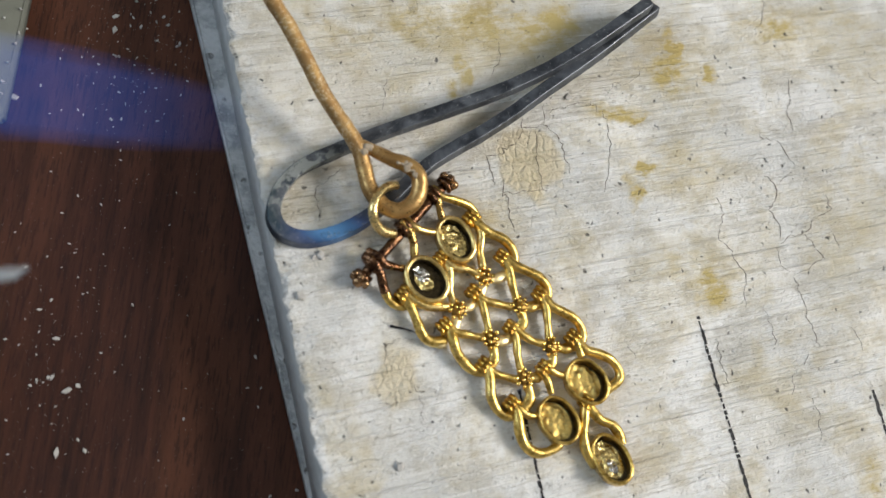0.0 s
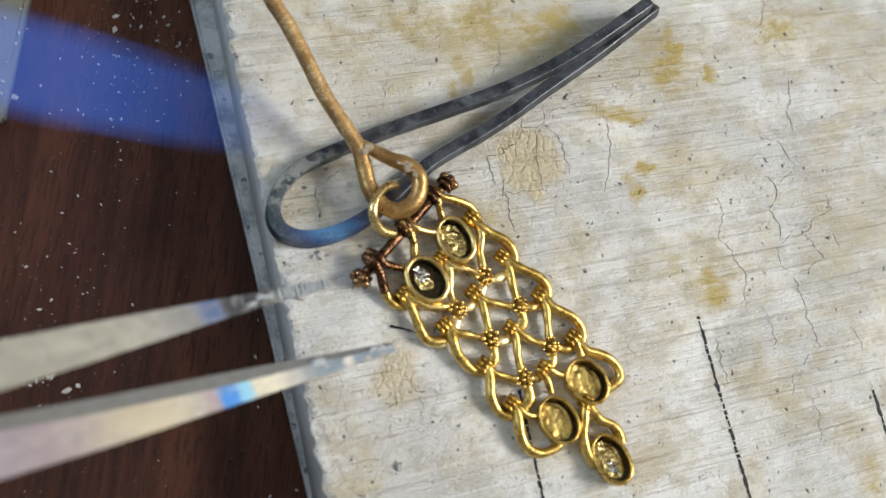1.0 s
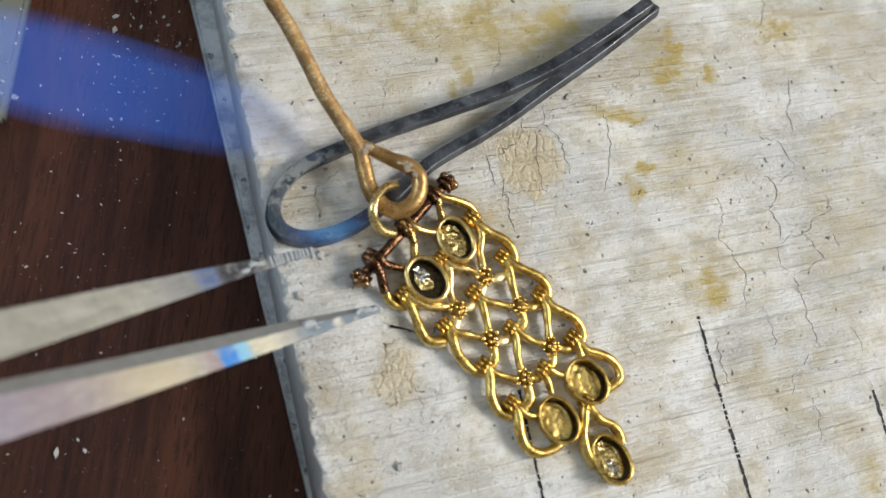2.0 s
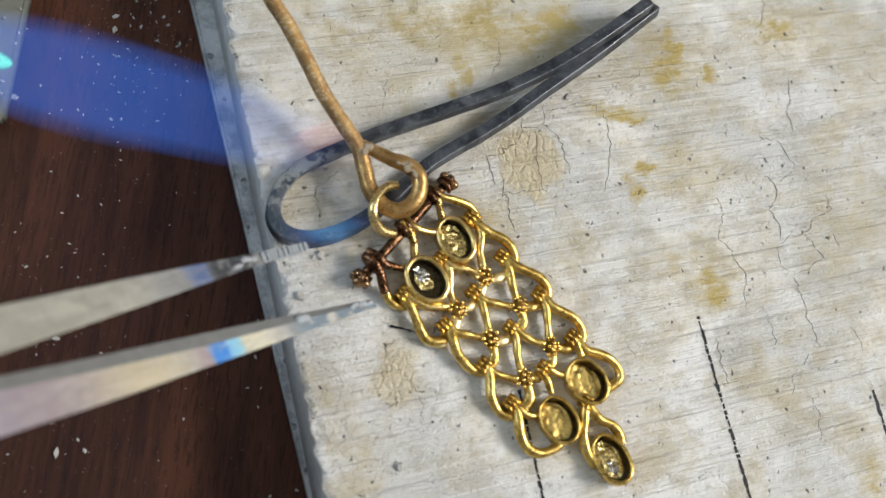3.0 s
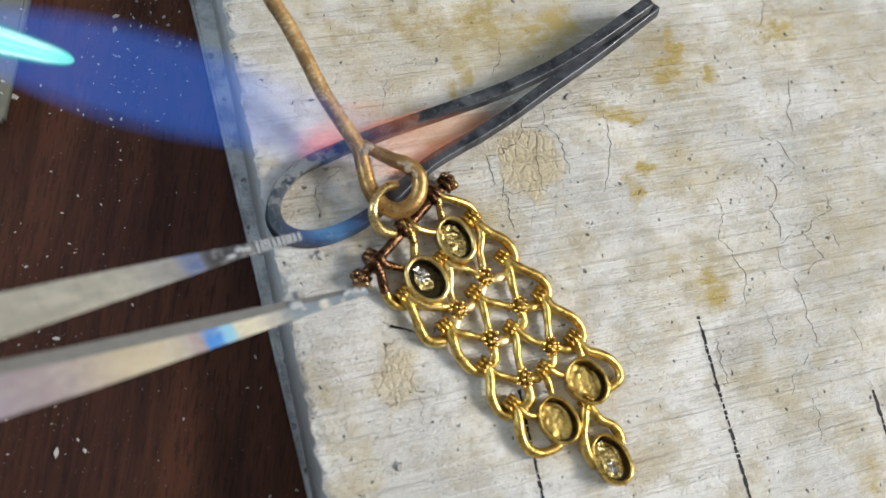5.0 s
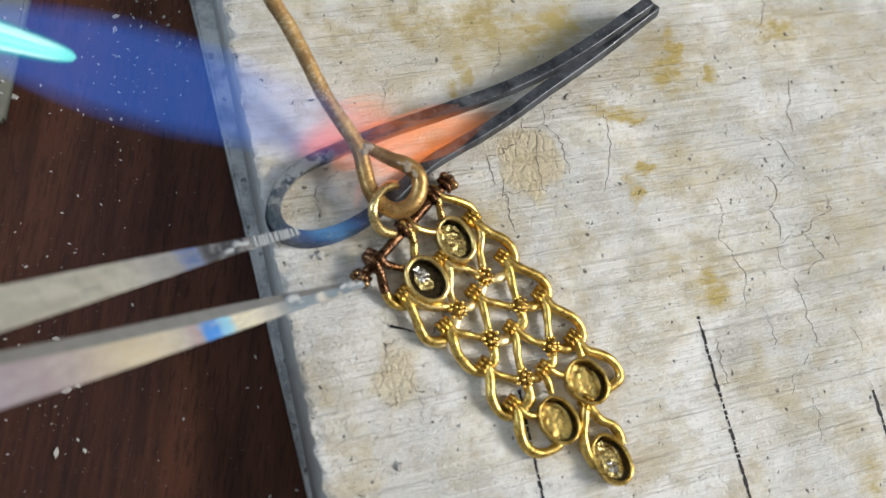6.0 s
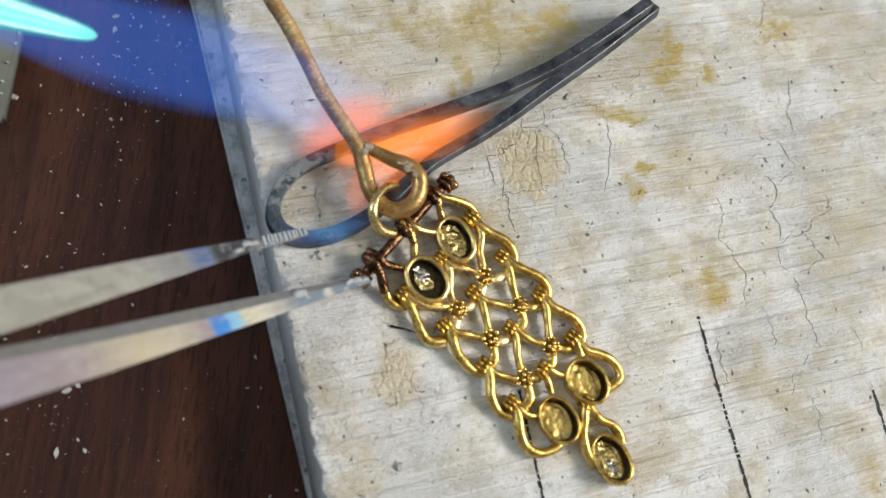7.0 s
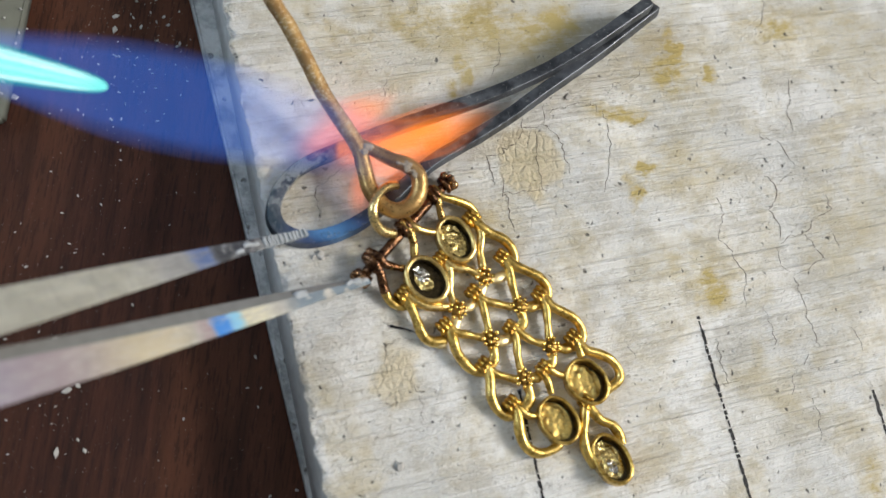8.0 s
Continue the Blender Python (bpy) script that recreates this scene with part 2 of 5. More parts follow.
def rod_material():
    """Flame-blued steel with scale; the blue sits in the bend."""
    m = Nodes("heat_blued_steel")
    p = m.coords()
    a, b = m.noise(p, 0.45, 5, 0.6, 0.3), m.noise(p, 4.0, 3, 0.6)
    c = m.mix(m.step(a, 0.32, 0.68), (0.040, 0.046, 0.058), (0.150, 0.165, 0.19))
    d = m.vmath("LENGTH", m.vmath("MULTIPLY", m.vmath("SUBTRACT", p, (-13.37, 1.94, 1)), (1 / 6.0, 1 / 3.0, 0)))
    blued = m.step(d, 1.2, 0.3)
    c = m.mix(m.math("MULTIPLY", m.math("MULTIPLY", blued, m.step(m.noise(p, 1.1, 5, 0.7), 0.24, 0.46)), 0.95), c, m.mix(m.step(d, 0.75, 0.1), (0.025, 0.07, 0.24), (0.14, 0.36, 0.70)))
    bend = m.step(m.vmath("DISTANCE", p, (-20.62, 4.06, 1)), 6.5, 2.0)
    c = m.mix(m.math("MULTIPLY", m.math("MULTIPLY", bend, m.step(a, 0.62, 0.4)), 0.35), c, (0.035, 0.10, 0.14))
    white = m.step(m.noise(p, 1.5, 5, 0.75, 0.6), 0.60, 0.66)
    c = m.mix(m.math("MULTIPLY", white, 0.6), c, (0.48, 0.49, 0.5))
    # pale scale flaking off at the bend
    flaked = m.math("MULTIPLY", m.step(m.vmath("DISTANCE", p, (-16.5, 8.6, 1)), 7.0, 3.0), m.step(m.noise(p, 0.8, 4, 0.6), 0.47, 0.53))
    c = m.mix(m.math("MULTIPLY", flaked, 0.8), c, (0.36, 0.39, 0.38))
    return m.set(c, m.step(a, 0.4, 0.6, 0.34, 0.5), m.math("MULTIPLY_ADD", blued, -0.15, 0.6), m.bump(m.math("ADD", a, m.math("MULTIPLY", b, 0.35)), 0.12, 0.9))


def tweezer_material(name, blue_at, warm):
    """Worn steel with temper colours at a band along the arm."""
    m = Nodes(name)
    p = m.coords()
    x = m.split(p)[0]
    a, b = m.noise(p, 0.5, 5, 0.65), m.noise(m.coords(0, (0.5, 3, 3)), 1.2, 4, 0.6)
    c = m.mix(m.step(a, 0.36, 0.64), (0.46, 0.45, 0.425), (0.66, 0.65, 0.615))
    c = m.mix(m.math("MULTIPLY", m.step(b, 0.48, 0.34), 0.28), c, (0.26, 0.26, 0.25))
    q = m.math("ADD", x, m.math("MULTIPLY", m.math("SUBTRACT", a, 0.5), 2.0 if warm else 4.0))

    def band(lo, full, fade, hi, colour, k):
        """A tint between two places along the arm, measured from the blue."""
        nonlocal c
        inside = m.math("MULTIPLY", m.step(q, blue_at + lo, blue_at + full), m.step(q, blue_at + hi, blue_at + fade))
        worn = m.step(b, 0.36, 0.56, 0.55, 1.0)
        c = m.mix(m.math("MULTIPLY", m.math("MULTIPLY", inside, worn), k), c, colour)

    if warm:
        band(-90, -40, -18, -12, (0.37, 0.33, 0.45), 0.8)
        band(-24, -17, -13, -8, (0.42, 0.34, 0.33), 0.65)
        band(-15, -9, -6, -2.4, (0.62, 0.53, 0.35), 0.7)
        band(-4.0, -2.4, -2.2, -1.0, (0.40, 0.27, 0.30), 0.65)
        band(0.8, 2.0, 3.2, 6.5, (0.86, 0.82, 0.62), 0.75)
        band(-2.2, -1.2, 0.1, 1.3, (0.06, 0.30, 0.80), 0.95)
        band(0.1, 0.8, 1.2, 2.0, (0.30, 0.66, 0.88), 0.85)
    else:
        band(-90, -50, -30, -24, (0.42, 0.37, 0.46), 0.7)
        band(-26, -18, -9, -4, (0.62, 0.60, 0.49), 0.6)
        band(-6.0, -4.0, -2.5, -1.0, (0.36, 0.36, 0.36), 0.6)
        band(-2.6, -1.0, 0.3, 1.2, (0.13, 0.23, 0.52), 0.8)
        band(0.3, 1.2, 5.0, 9.0, (0.12, 0.13, 0.16), 0.75)
        scorch = m.math("MULTIPLY", m.step(q, blue_at, blue_at + 1.2), m.step(m.noise(m.coords(0, (1.5, 0.5, 1)), 0.75, 4, 0.65), 0.44, 0.52))
        scorch = m.math("MULTIPLY", scorch, m.step(q, blue_at + 8.5, blue_at + 5))
        c = m.mix(m.math("MULTIPLY", scorch, 0.65), c, (0.016, 0.022, 0.036))
        dark = m.math("MULTIPLY", m.step(q, blue_at - 24, blue_at - 12), m.step(m.noise(m.coords(0, (2.2, 0.3, 1)), 0.9, 3, 0.6), 0.52, 0.60))
        c = m.mix(m.math("MULTIPLY", dark, 0.12), c, (0.14, 0.14, 0.14))
    tip = m.math("MULTIPLY", m.step(x, blue_at + 6, blue_at + 9), m.step(m.noise(p, 0.7, 4), 0.34, 0.54))
    c = m.mix(m.math("MULTIPLY", tip, 0.85), c, (0.20, 0.27, 0.34))
    return m.set(c, m.step(b, 0.3, 0.7, 0.44, 0.62), 0.8, m.bump(m.math("ADD", a, b), 0.10, 0.7))


def plain(name, colour, rough=0.8, vary=0.12, scale=0.6, relief=0.1):
    m = Nodes(name)
    a = m.noise(m.coords(), scale, 4, 0.6)
    dark = tuple(v * (1 - vary * 2) for v in colour)
    return m.set(m.mix(a, dark, colour), rough, 0.0, m.bump(a, relief, 0.6), 0.3)


def flame_material(name, colour, strength, alpha, start, full, fade, gone, streaks=0.0):
    """A glowing, see-through skin of burning gas, thinning out along its length (mm)."""
    m = Nodes(name)
    p = m.coords()
    x = m.split(p)[0]
    k = m.math("MULTIPLY", m.step(x, start, full), m.step(x, gone, fade))
    if streaks:
        s = m.noise(m.coords(0, (0.25, 1.3, 1.3)), 0.5, 3, 0.6)
        k = m.math("MULTIPLY", k, m.step(s, 0.25, 0.7, 1 - streaks, 1.0))
    k = m.math("MULTIPLY", k, alpha, clamp=True)
    glow = m.nt.nodes.new("ShaderNodeEmission")
    m.plug(glow.inputs[0], colour)
    glow.inputs[1].default_value = strength
    clear = m.nt.nodes.new("ShaderNodeBsdfTransparent")
    mixer = m.nt.nodes.new("ShaderNodeMixShader")
    m.plug(mixer.inputs[0], k)
    m.nt.links.new(clear.outputs[0], mixer.inputs[1])
    m.nt.links.new(glow.outputs[0], mixer.inputs[2])
    m.nt.links.new(mixer.outputs[0], m.out.inputs[0])
    return m.mat


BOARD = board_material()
EDGE = cut_edge_material()
WOOD = wood_material()
GOLD = metal("gold", (0.80, 0.575, 0.175), (0.40, 0.245, 0.05), 0.8, 0.34, 0.028, 1.2, 0.5)
GOLD_PALE = metal("pale_rubbed_gold", (0.90, 0.685, 0.28), (0.50, 0.33, 0.085), 0.6, 0.33, 0.028, 1.2, 0.4)
# link feet: a paler gold, their bright reflection put into the colour
GOLD_FOOT = metal("pale_glint_gold", (1.0, 0.87, 0.52), (0.80, 0.58, 0.22), 0.4, 0.46, 0.02)
GOLD_RING = metal("smooth_pale_gold", (0.97, 0.76, 0.36), (0.72, 0.52, 0.18), 0.4, 0.30, 0.015)
GOLD_LEAF = metal("stained_gold_leaf", (0.98, 0.74, 0.25), (0.42, 0.29, 0.10), 0.6, 0.50, 0.02, 1.1)
LEAF_BRIGHT = metal("bright_gold_leaf", (1.0, 0.79, 0.33), (0.40, 0.28, 0.10), 0.7, 0.24, 0.06, 1.4)
LEAF_SILVERY = metal("silvery_leaf", (0.80, 0.78, 0.72), (0.20, 0.17, 0.13), 0.8, 0.22, 0.06, 1.2)
GOLD_DEEP = metal("deep_ochre_gold", (0.74, 0.45, 0.09), (0.25, 0.125, 0.025), 0.8, 0.30, 0.02)
GRANULE = metal("polished_gold", (1.0, 0.72, 0.22), (0.70, 0.44, 0.09), 0.5, 0.20, 0.01)
# dark gold: painted shade inside the lower cups, plates under the granules
GOLD_DARK = metal("dark_gold", (0.30, 0.18, 0.05), (0.10, 0.06, 0.02), 0.7, 0.36, 0.04)
HALF_BROWN = metal("half_browned_gold", (0.68, 0.46, 0.15), (0.10, 0.045, 0.02), 1.0, 0.30, 0.05, 0.55)
BROWN = metal("copper_brown_gold", (0.20, 0.105, 0.055), (0.045, 0.022, 0.016), 0.9, 0.30, 0.06)
# soot on the cup floors, with painted shade on floors and upper walls
SOOT_SHADE = metal("sooty_shaded_gold", (0.11, 0.085, 0.045), (0.04, 0.035, 0.03), 0.6, 0.33)
BRONZE = metal("dull_bronze_gold", (0.44, 0.27, 0.14), (0.09, 0.045, 0.025), 0.9, 0.26, 0.03)
WIRE = wire_material()
STEEL_BLUE = rod_material()
INK = plain("ink", (0.012, 0.012, 0.016), 0.6, 0.1)
FLUX = plain("white_flux", (0.46, 0.38, 0.28), 0.4, 0.2, 1.5, 0.15)
FLAKE = plain("plaster_flake", (0.54, 0.53, 0.51), 0.85, 0.15)
PLASTER_SIDE = plain("cut_plaster", (0.60, 0.61, 0.60), 0.85, 0.2, 0.7, 0.4)
PLASTER = plain("wall_paint", (0.30, 0.295, 0.285), 0.9, 0.05, 0.01, 0.3)
SLAB = plain("grey_green_slab", (0.17, 0.18, 0.155), 0.85, 0.15, 0.5, 0.2)
CEILING = plain("ceiling_paint", (0.45, 0.45, 0.44), 0.9, 0.05, 0.01, 0.3)


# ---- mesh helpers; lengths in millimetres ----
def mesh_of(name, bm, material, flat=False, sharp=0):
    me = bpy.data.meshes.new(name)
    bmesh.ops.recalc_face_normals(bm, faces=bm.faces)
    bm.to_mesh(me)
    bm.free()
    me.materials.append(material)
    if not flat:
        me.polygons.foreach_set("use_smooth", [True] * len(me.polygons))
        if sharp:
            me.set_sharp_from_angle(angle=radians(sharp))
    return me


def part(name, bm, material, parent=None, label="", flat=False, sharp=0):
    ob = new(name, mesh_of(name, bm, material, flat, sharp))
    if parent is not None:
        ob.parent = parent
    return tagged(ob, label) if label else ob


def thing(name, label, category, **more):
    return tagged(new(name), label, category, **more)


def V(p):
    return Vector(p)


def curve(pts, n=6, closed=False):
    """A smooth line through the points."""
    P = [V(p) for p in pts]
    out, c = [], len(P)
    for i in range(c if closed else c - 1):
        if closed:
            a, b, d, e = P[i - 1], P[i], P[(i + 1) % c], P[(i + 2) % c]
        else:
            a, b, d, e = P[max(i - 1, 0)], P[i], P[i + 1], P[min(i + 2, c - 1)]
        for k in range(n):
            t = k / n
            out.append(0.5 * (2 * b + (d - a) * t + (2 * a - 5 * b + 4 * d - e) * t * t + (3 * b - a - 3 * d + e) * t ** 3))
    if not closed:
        out.append(P[-1])
    return out


def ring_section(sides, square=False):
    if square:
        s, c = 1.0, 0.88
        return [(s, c), (c, s), (-c, s), (-s, c), (-s, -c), (-c, -s), (c, -s), (s, -c)]
    return [(math.cos(2 * math.pi * k / sides), math.sin(2 * math.pi * k / sides)) for k in range(sides)]


def tube(pts, r, sides=10, closed=False, n=6, square=False, roll=0.0, bm=None, rough=0.0, ends=1.0, flat=1.0):
    """A wire of radius r swept along a smooth line, with rounded ends, pressed flat by a share."""
    line = curve(pts, n, closed)
    bm = bm or bmesh.new()
    sec = ring_section(sides, square)
    up = Vector((0, 0, 1))
    rings, c = [], len(line)
    for i, p in enumerate(line):
        a, b = (line[i - 1], line[(i + 1) % c]) if closed else (line[max(i - 1, 0)], line[min(i + 1, c - 1)])
        t = (b - a).normalized()
        side = t.cross(up)
        if side.length < 0.15:
            side = t.cross(Vector((0.3, 1, 0)))
        side.normalize()
        nrm = side.cross(t)
        lean = radians(roll(i / (c - 1)) if callable(roll) else roll)
        q, w = math.cos(lean), math.sin(lean)
        side, nrm = side * q + nrm * w, nrm * q - side * w
        k = r(i / (c - 1)) if callable(r) else r
        if not closed and i in (0, c - 1):
            k *= 0.72 * ends
        ring = []
        for x, y in sec:
            j = 1 + rough * noise.noise(p * 0.9 + Vector((x, y, 0)) * 1.3)
            ring.append(bm.verts.new((p + (side * x + nrm * y * flat) * k * j) * MM))
        rings.append(ring)
    m = len(sec)
    for i in range(c if closed else c - 1):
        a, b = rings[i], rings[(i + 1) % c]
        for k in range(m):
            bm.faces.new((a[k], a[(k + 1) % m], b[(k + 1) % m], b[k]))
    if not closed:
        bm.faces.new(rings[0])
        bm.faces.new(rings[-1][::-1])
    return bm


def ball(bm, p, r, sub=2, squash=1.0):
    m = Matrix.Translation(V(p) * MM) @ Matrix.Diagonal((1, 1, squash, 1))
    bmesh.ops.create_icosphere(bm, subdivisions=sub, radius=r * MM, matrix=m)


def lathe(profile, rx, ry, m, sides=40, bm=None, wobble=0.0, closed_ends=False):
    """Turns (radius, height) rows round z, stretched to an oval, and placed by m."""
    bm = bm or bmesh.new()
    rings = []
    for i, (r, z) in enumerate(profile):
        ring = []
        for k in range(sides):
            a = 2 * math.pi * k / sides
            j = 1 + wobble * noise.noise(Vector((math.cos(a) * 2, math.sin(a) * 2, z * 0.6)))
            ring.append(bm.verts.new(m @ (Vector((math.cos(a) * (rx + r) * j, math.sin(a) * (ry + r) * j, z)) * MM)))
        rings.append(ring)
    for a, b in zip(rings, rings[1:]):
        for k in range(sides):
            bm.faces.new((a[k], a[(k + 1) % sides], b[(k + 1) % sides], b[k]))
    if closed_ends:
        bm.faces.new(rings[0][::-1])
        bm.faces.new(rings[-1])
    return bm


def slab(corners, z0, z1, foot=None, bevel=0.15):
    """A flat block over a four-cornered plan."""
    bm = bmesh.new()
    low = [bm.verts.new(Vector((x, y, z0)) * MM) for x, y in (foot or corners)]
    top = [bm.verts.new(Vector((x, y, z1)) * MM) for x, y in corners]
    bm.faces.new(top)
    bm.faces.new(low[::-1])
    for k in range(4):
        bm.faces.new((low[k], low[(k + 1) % 4], top[(k + 1) % 4], top[k]))
    bmesh.ops.bevel(bm, geom=bm.edges[:], offset=bevel * MM, segments=2, affect="EDGES")
    return bm


# ---- the room round the bench ----
def box(x0, x1, y0, y1, z0, z1):
    """A plain block, in metres."""
    bm = bmesh.new()
    m = Matrix.Translation(((x0 + x1) / 2, (y0 + y1) / 2, (z0 + z1) / 2)) @ Matrix.Diagonal((x1 - x0, y1 - y0, z1 - z0, 1))
    bmesh.ops.create_cube(bm, size=1, matrix=m)
    return bm


def wall(name, *spans):
    bm = bmesh.new()
    for s in spans:
        one = box(*s)
        me = bpy.data.meshes.new("t")
        one.to_mesh(me)
        one.free()
        bm.from_mesh(me)
        bpy.data.meshes.remove(me)
    return tagged(part(name, bm, PLASTER, flat=True), "plain painted plaster wall round the workshop", "wall", kind="structure")


wall("wall_north", (-1.5, 1.35, 1.4, 1.5, -0.8, 1.9))
wall("wall_south", (-1.5, 1.35, -1.7, -1.6, -0.8, 1.9))
wall("wall_west", (-1.6, -1.5, -1.7, 1.5, -0.8, 0.4), (-1.6, -1.5, -1.7, 1.5, 1.5, 1.9),
     (-1.6, -1.5, -1.7, -0.2, 0.4, 1.5), (-1.6, -1.5, 0.9, 1.5, 0.4, 1.5))
# window openings in the west and the east wall
wall("wall_east", (1.35, 1.45, -1.7, 1.5, -0.8, 0.70), (1.35, 1.45, -1.7, 1.5, 1.40, 1.9),
     (1.35, 1.45, -1.7, -0.50, 0.70, 1.40), (1.35, 1.45, 0.30, 1.5, 0.70, 1.40))
tagged(part("ceiling", box(-1.6, 1.45, -1.7, 1.5, 1.9, 2.0), CEILING, flat=True), "plain pale ceiling over the workshop", "ceiling", kind="structure")
tagged(part("floor", box(-1.6, 1.45, -1.7, 1.5, -0.9, -0.8), PLASTER, flat=True), "plain floor under the bench", "floor", kind="structure")

# ---- bench top ----
DESK = -11.0
bench = part("bench_top", box(-0.75, 0.68, -0.5, 0.5, -0.046, DESK * MM), WOOD, flat=True)
tagged(bench, "dark reddish-brown varnished wooden bench top with grain", "table", kind="structure")

# ---- the two stacked boards ----

def edge_x(y, x0=-25.24, y0=30.3, s=-0.1835):
    return x0 + (y - y0) * s


def soldering_board():
    root = thing("soldering_board", "white cracked plaster-faced soldering board with yellow flux stains", "board")
    bm = bmesh.new()
    # top face: a grid, fine near the chipped left edge
    cols = [0, 0.12, 0.3, 0.55, 0.85, 1.2, 1.6, 2.1, 2.7, 3.5, 4.6, 6, 8, 11, 15, 20, 27, 36, 48, 62, 80, 105, 130]
    ys = [70 - 0.33 * k for k in range(430)]
    rows = []
    for y in ys:
        row = []
        for c in cols:
            near = max(0.0, 1 - c / 3.2)
            chip = noise.fractal(Vector((c * 0.5, y * 0.55, 3)), 1.0, 2.2, 4)
            chip2 = noise.noise(Vector((c * 0.9, y * 1.3, 9)))
            z = -0.45 * near * max(0, chip + 0.12) - 0.16 * near * abs(chip2) - 0.25 * max(0, 1 - c / 0.5)
            z += 0.05 * noise.noise(Vector((c * 0.1, y * 0.1, 1)))
            dx = (0.45 * chip + 0.18 * chip2) * max(0, 1 - c / 1.3)
            row.append(bm.verts.new(Vector((edge_x(y) + c + dx, y + c * 0.1835, z)) * MM))
        rows.append(row)
    for a, b in zip(rows, rows[1:]):
        for k in range(len(cols) - 1):
            bm.faces.new((a[k], a[k + 1], b[k + 1], b[k]))
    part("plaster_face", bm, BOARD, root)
    # body under the face, its cut side a little out of square
    y0, y1 = 70.0, -71.5
    top = [(edge_x(y0) + 0.1, y0), (edge_x(y1) + 0.1, y1), (edge_x(y1) + 129, y1 + 23.5), (edge_x(y0) + 129, y0 + 23.5)]
    foot = [(top[0][0] - 0.1, top[0][1]), (top[1][0] - 0.9, top[1][1]), top[2], top[3]]
    part("body", slab(top, -8, -0.75, foot, 0.2), PLASTER_SIDE, root, "grey cut edge")
    return root


BOARD_THING = soldering_board()
lx = lambda y: -29.0 + (y - 35.8) * (13.5 / -63.4)
base_board = thing("base_board", "grey pitted board lying under the soldering board", "board")
part("slab", slab([(lx(80), 80), (lx(-75), -75), (lx(-75) + 125, -60), (lx(80) + 140, 95)], DESK, -8, None, 0.25), EDGE, base_board)

# a second pale slab at the far corner of the bench
side_slab = thing("side_slab", "grey-green stone slab with a crumbly edge on the bench", "slab")
part("slab", slab([(-47.50, 35.87), (-50.04, 17.89), (-65.33, 16.62), (-66.70, 35.75)], DESK, -8, None, 0.3), SLAB, side_slab)


# ---- ink lines on the board ----
def ink_line(a, b, seed):
    rnd = random.Random(seed)
    a, b = V(a), V(b)
    d = (b - a).normalized()
    s = d.cross(Vector((0, 0, 1)))
    root = thing("ink_line", "broken dark ink line drawn on the white board", "drawn line", group="ink lines on the board")
    length, u = (b - a).length, 0.0
    while u < length:
        step = rnd.uniform(0.3, 1.1)
        w0, w1 = rnd.uniform(0.10, 0.24), rnd.uniform(0.10, 0.24)
        p, q = a + d * u, a + d * min(u + step, length)
        off = s * rnd.uniform(-0.06, 0.06)
        n, bm = 5, bmesh.new()
        edge = [p.lerp(q, k / n) + s * (w0 + (w1 - w0) * k / n + rnd.uniform(-0.05, 0.05)) + off for k in range(n + 1)]
        edge += [p.lerp(q, k / n) - s * (w0 + (w1 - w0) * k / n + rnd.uniform(-0.05, 0.05)) + off for k in range(n, -1, -1)]
        low = [bm.verts.new((v - Vector((0, 0, 0.15))) * MM) for v in edge]
        top = [bm.verts.new(v * MM) for v in edge]
        bm.faces.new(top)
        for k in range(len(edge)):
            m = (k + 1) % len(edge)
            bm.faces.new((low[k], low[m], top[m], top[k]))
        part("ink_dash", bm, INK, root, flat=True)
        u += step + (rnd.uniform(0.02, 0.22) if rnd.random() < 0.6 else 0.0)
    return root


ink_line((32.28, -8.61, 0.06), (36.66, -32.37, 0.06), 1)
ink_line((8.04, -16.80, 0.06), (10.26, -30.88, 0.06), 2)
ink_line((56.03, -18.60, 0.06), (57.91, -28.63, 0.06), 3)


# ---- cracks in the face of the board ----
# cracks are thin brown ribbons laid on the face
CRACK = plain("crack_brown", (0.25, 0.21, 0.165), 0.9, 0.4, 1.2)


def crack(width, *way, twigs=0):
    """A wandering hairline from point to point, with a few side twigs."""
    rnd = random.Random(int(way[0][0] * 100))
    line = []
    for a, b in zip(way, way[1:]):
        a, b = V(a), V(b)
        n = max(3, int((b - a).length / 0.55))
        s = (b - a).cross(Vector((0, 0, 1))).normalized()
        line += [a.lerp(b, k / n) + s * rnd.gauss(0, 0.16) for k in range(n)]
    line.append(V(way[-1]))
    bm = bmesh.new()

    def run(pts, w):
        rows = []
        for k, p in enumerate(pts):
            d = (pts[min(k + 1, len(pts) - 1)] - pts[max(k - 1, 0)]).normalized()
            s = d.cross(Vector((0, 0, 1)))
            r = 0.7 * w * rnd.choice((0.25, 0.6, 0.9, 1.3)) * min(1, 0.3 + 0.3 * min(k, len(pts) - 1 - k))
            rows.append([bm.verts.new((p + s * t * r + Vector((0, 0, h))) * MM) for t, h in ((-1, -0.1), (-0.8, 0.05), (0.8, 0.05), (1, -0.1))])
        for a, b in zip(rows, rows[1:]):
            for k in range(3):
                bm.faces.new((a[k], a[k + 1], b[k + 1], b[k]))

    run(line, width)
    for k in range(twigs):
        p = rnd.choice(line[1:-1])
        a, twig = rnd.uniform(0, 2 * math.pi), [p]
        for n in range(rnd.randint(3, 6)):
            a += rnd.gauss(0, 0.5)
            twig.append(twig[-1] + Vector((math.cos(a), math.sin(a), 0)) * 0.45)
        run(twig, width * 0.6)
    part("crack", bm, CRACK, BOARD_THING, "hairline crack", flat=True)


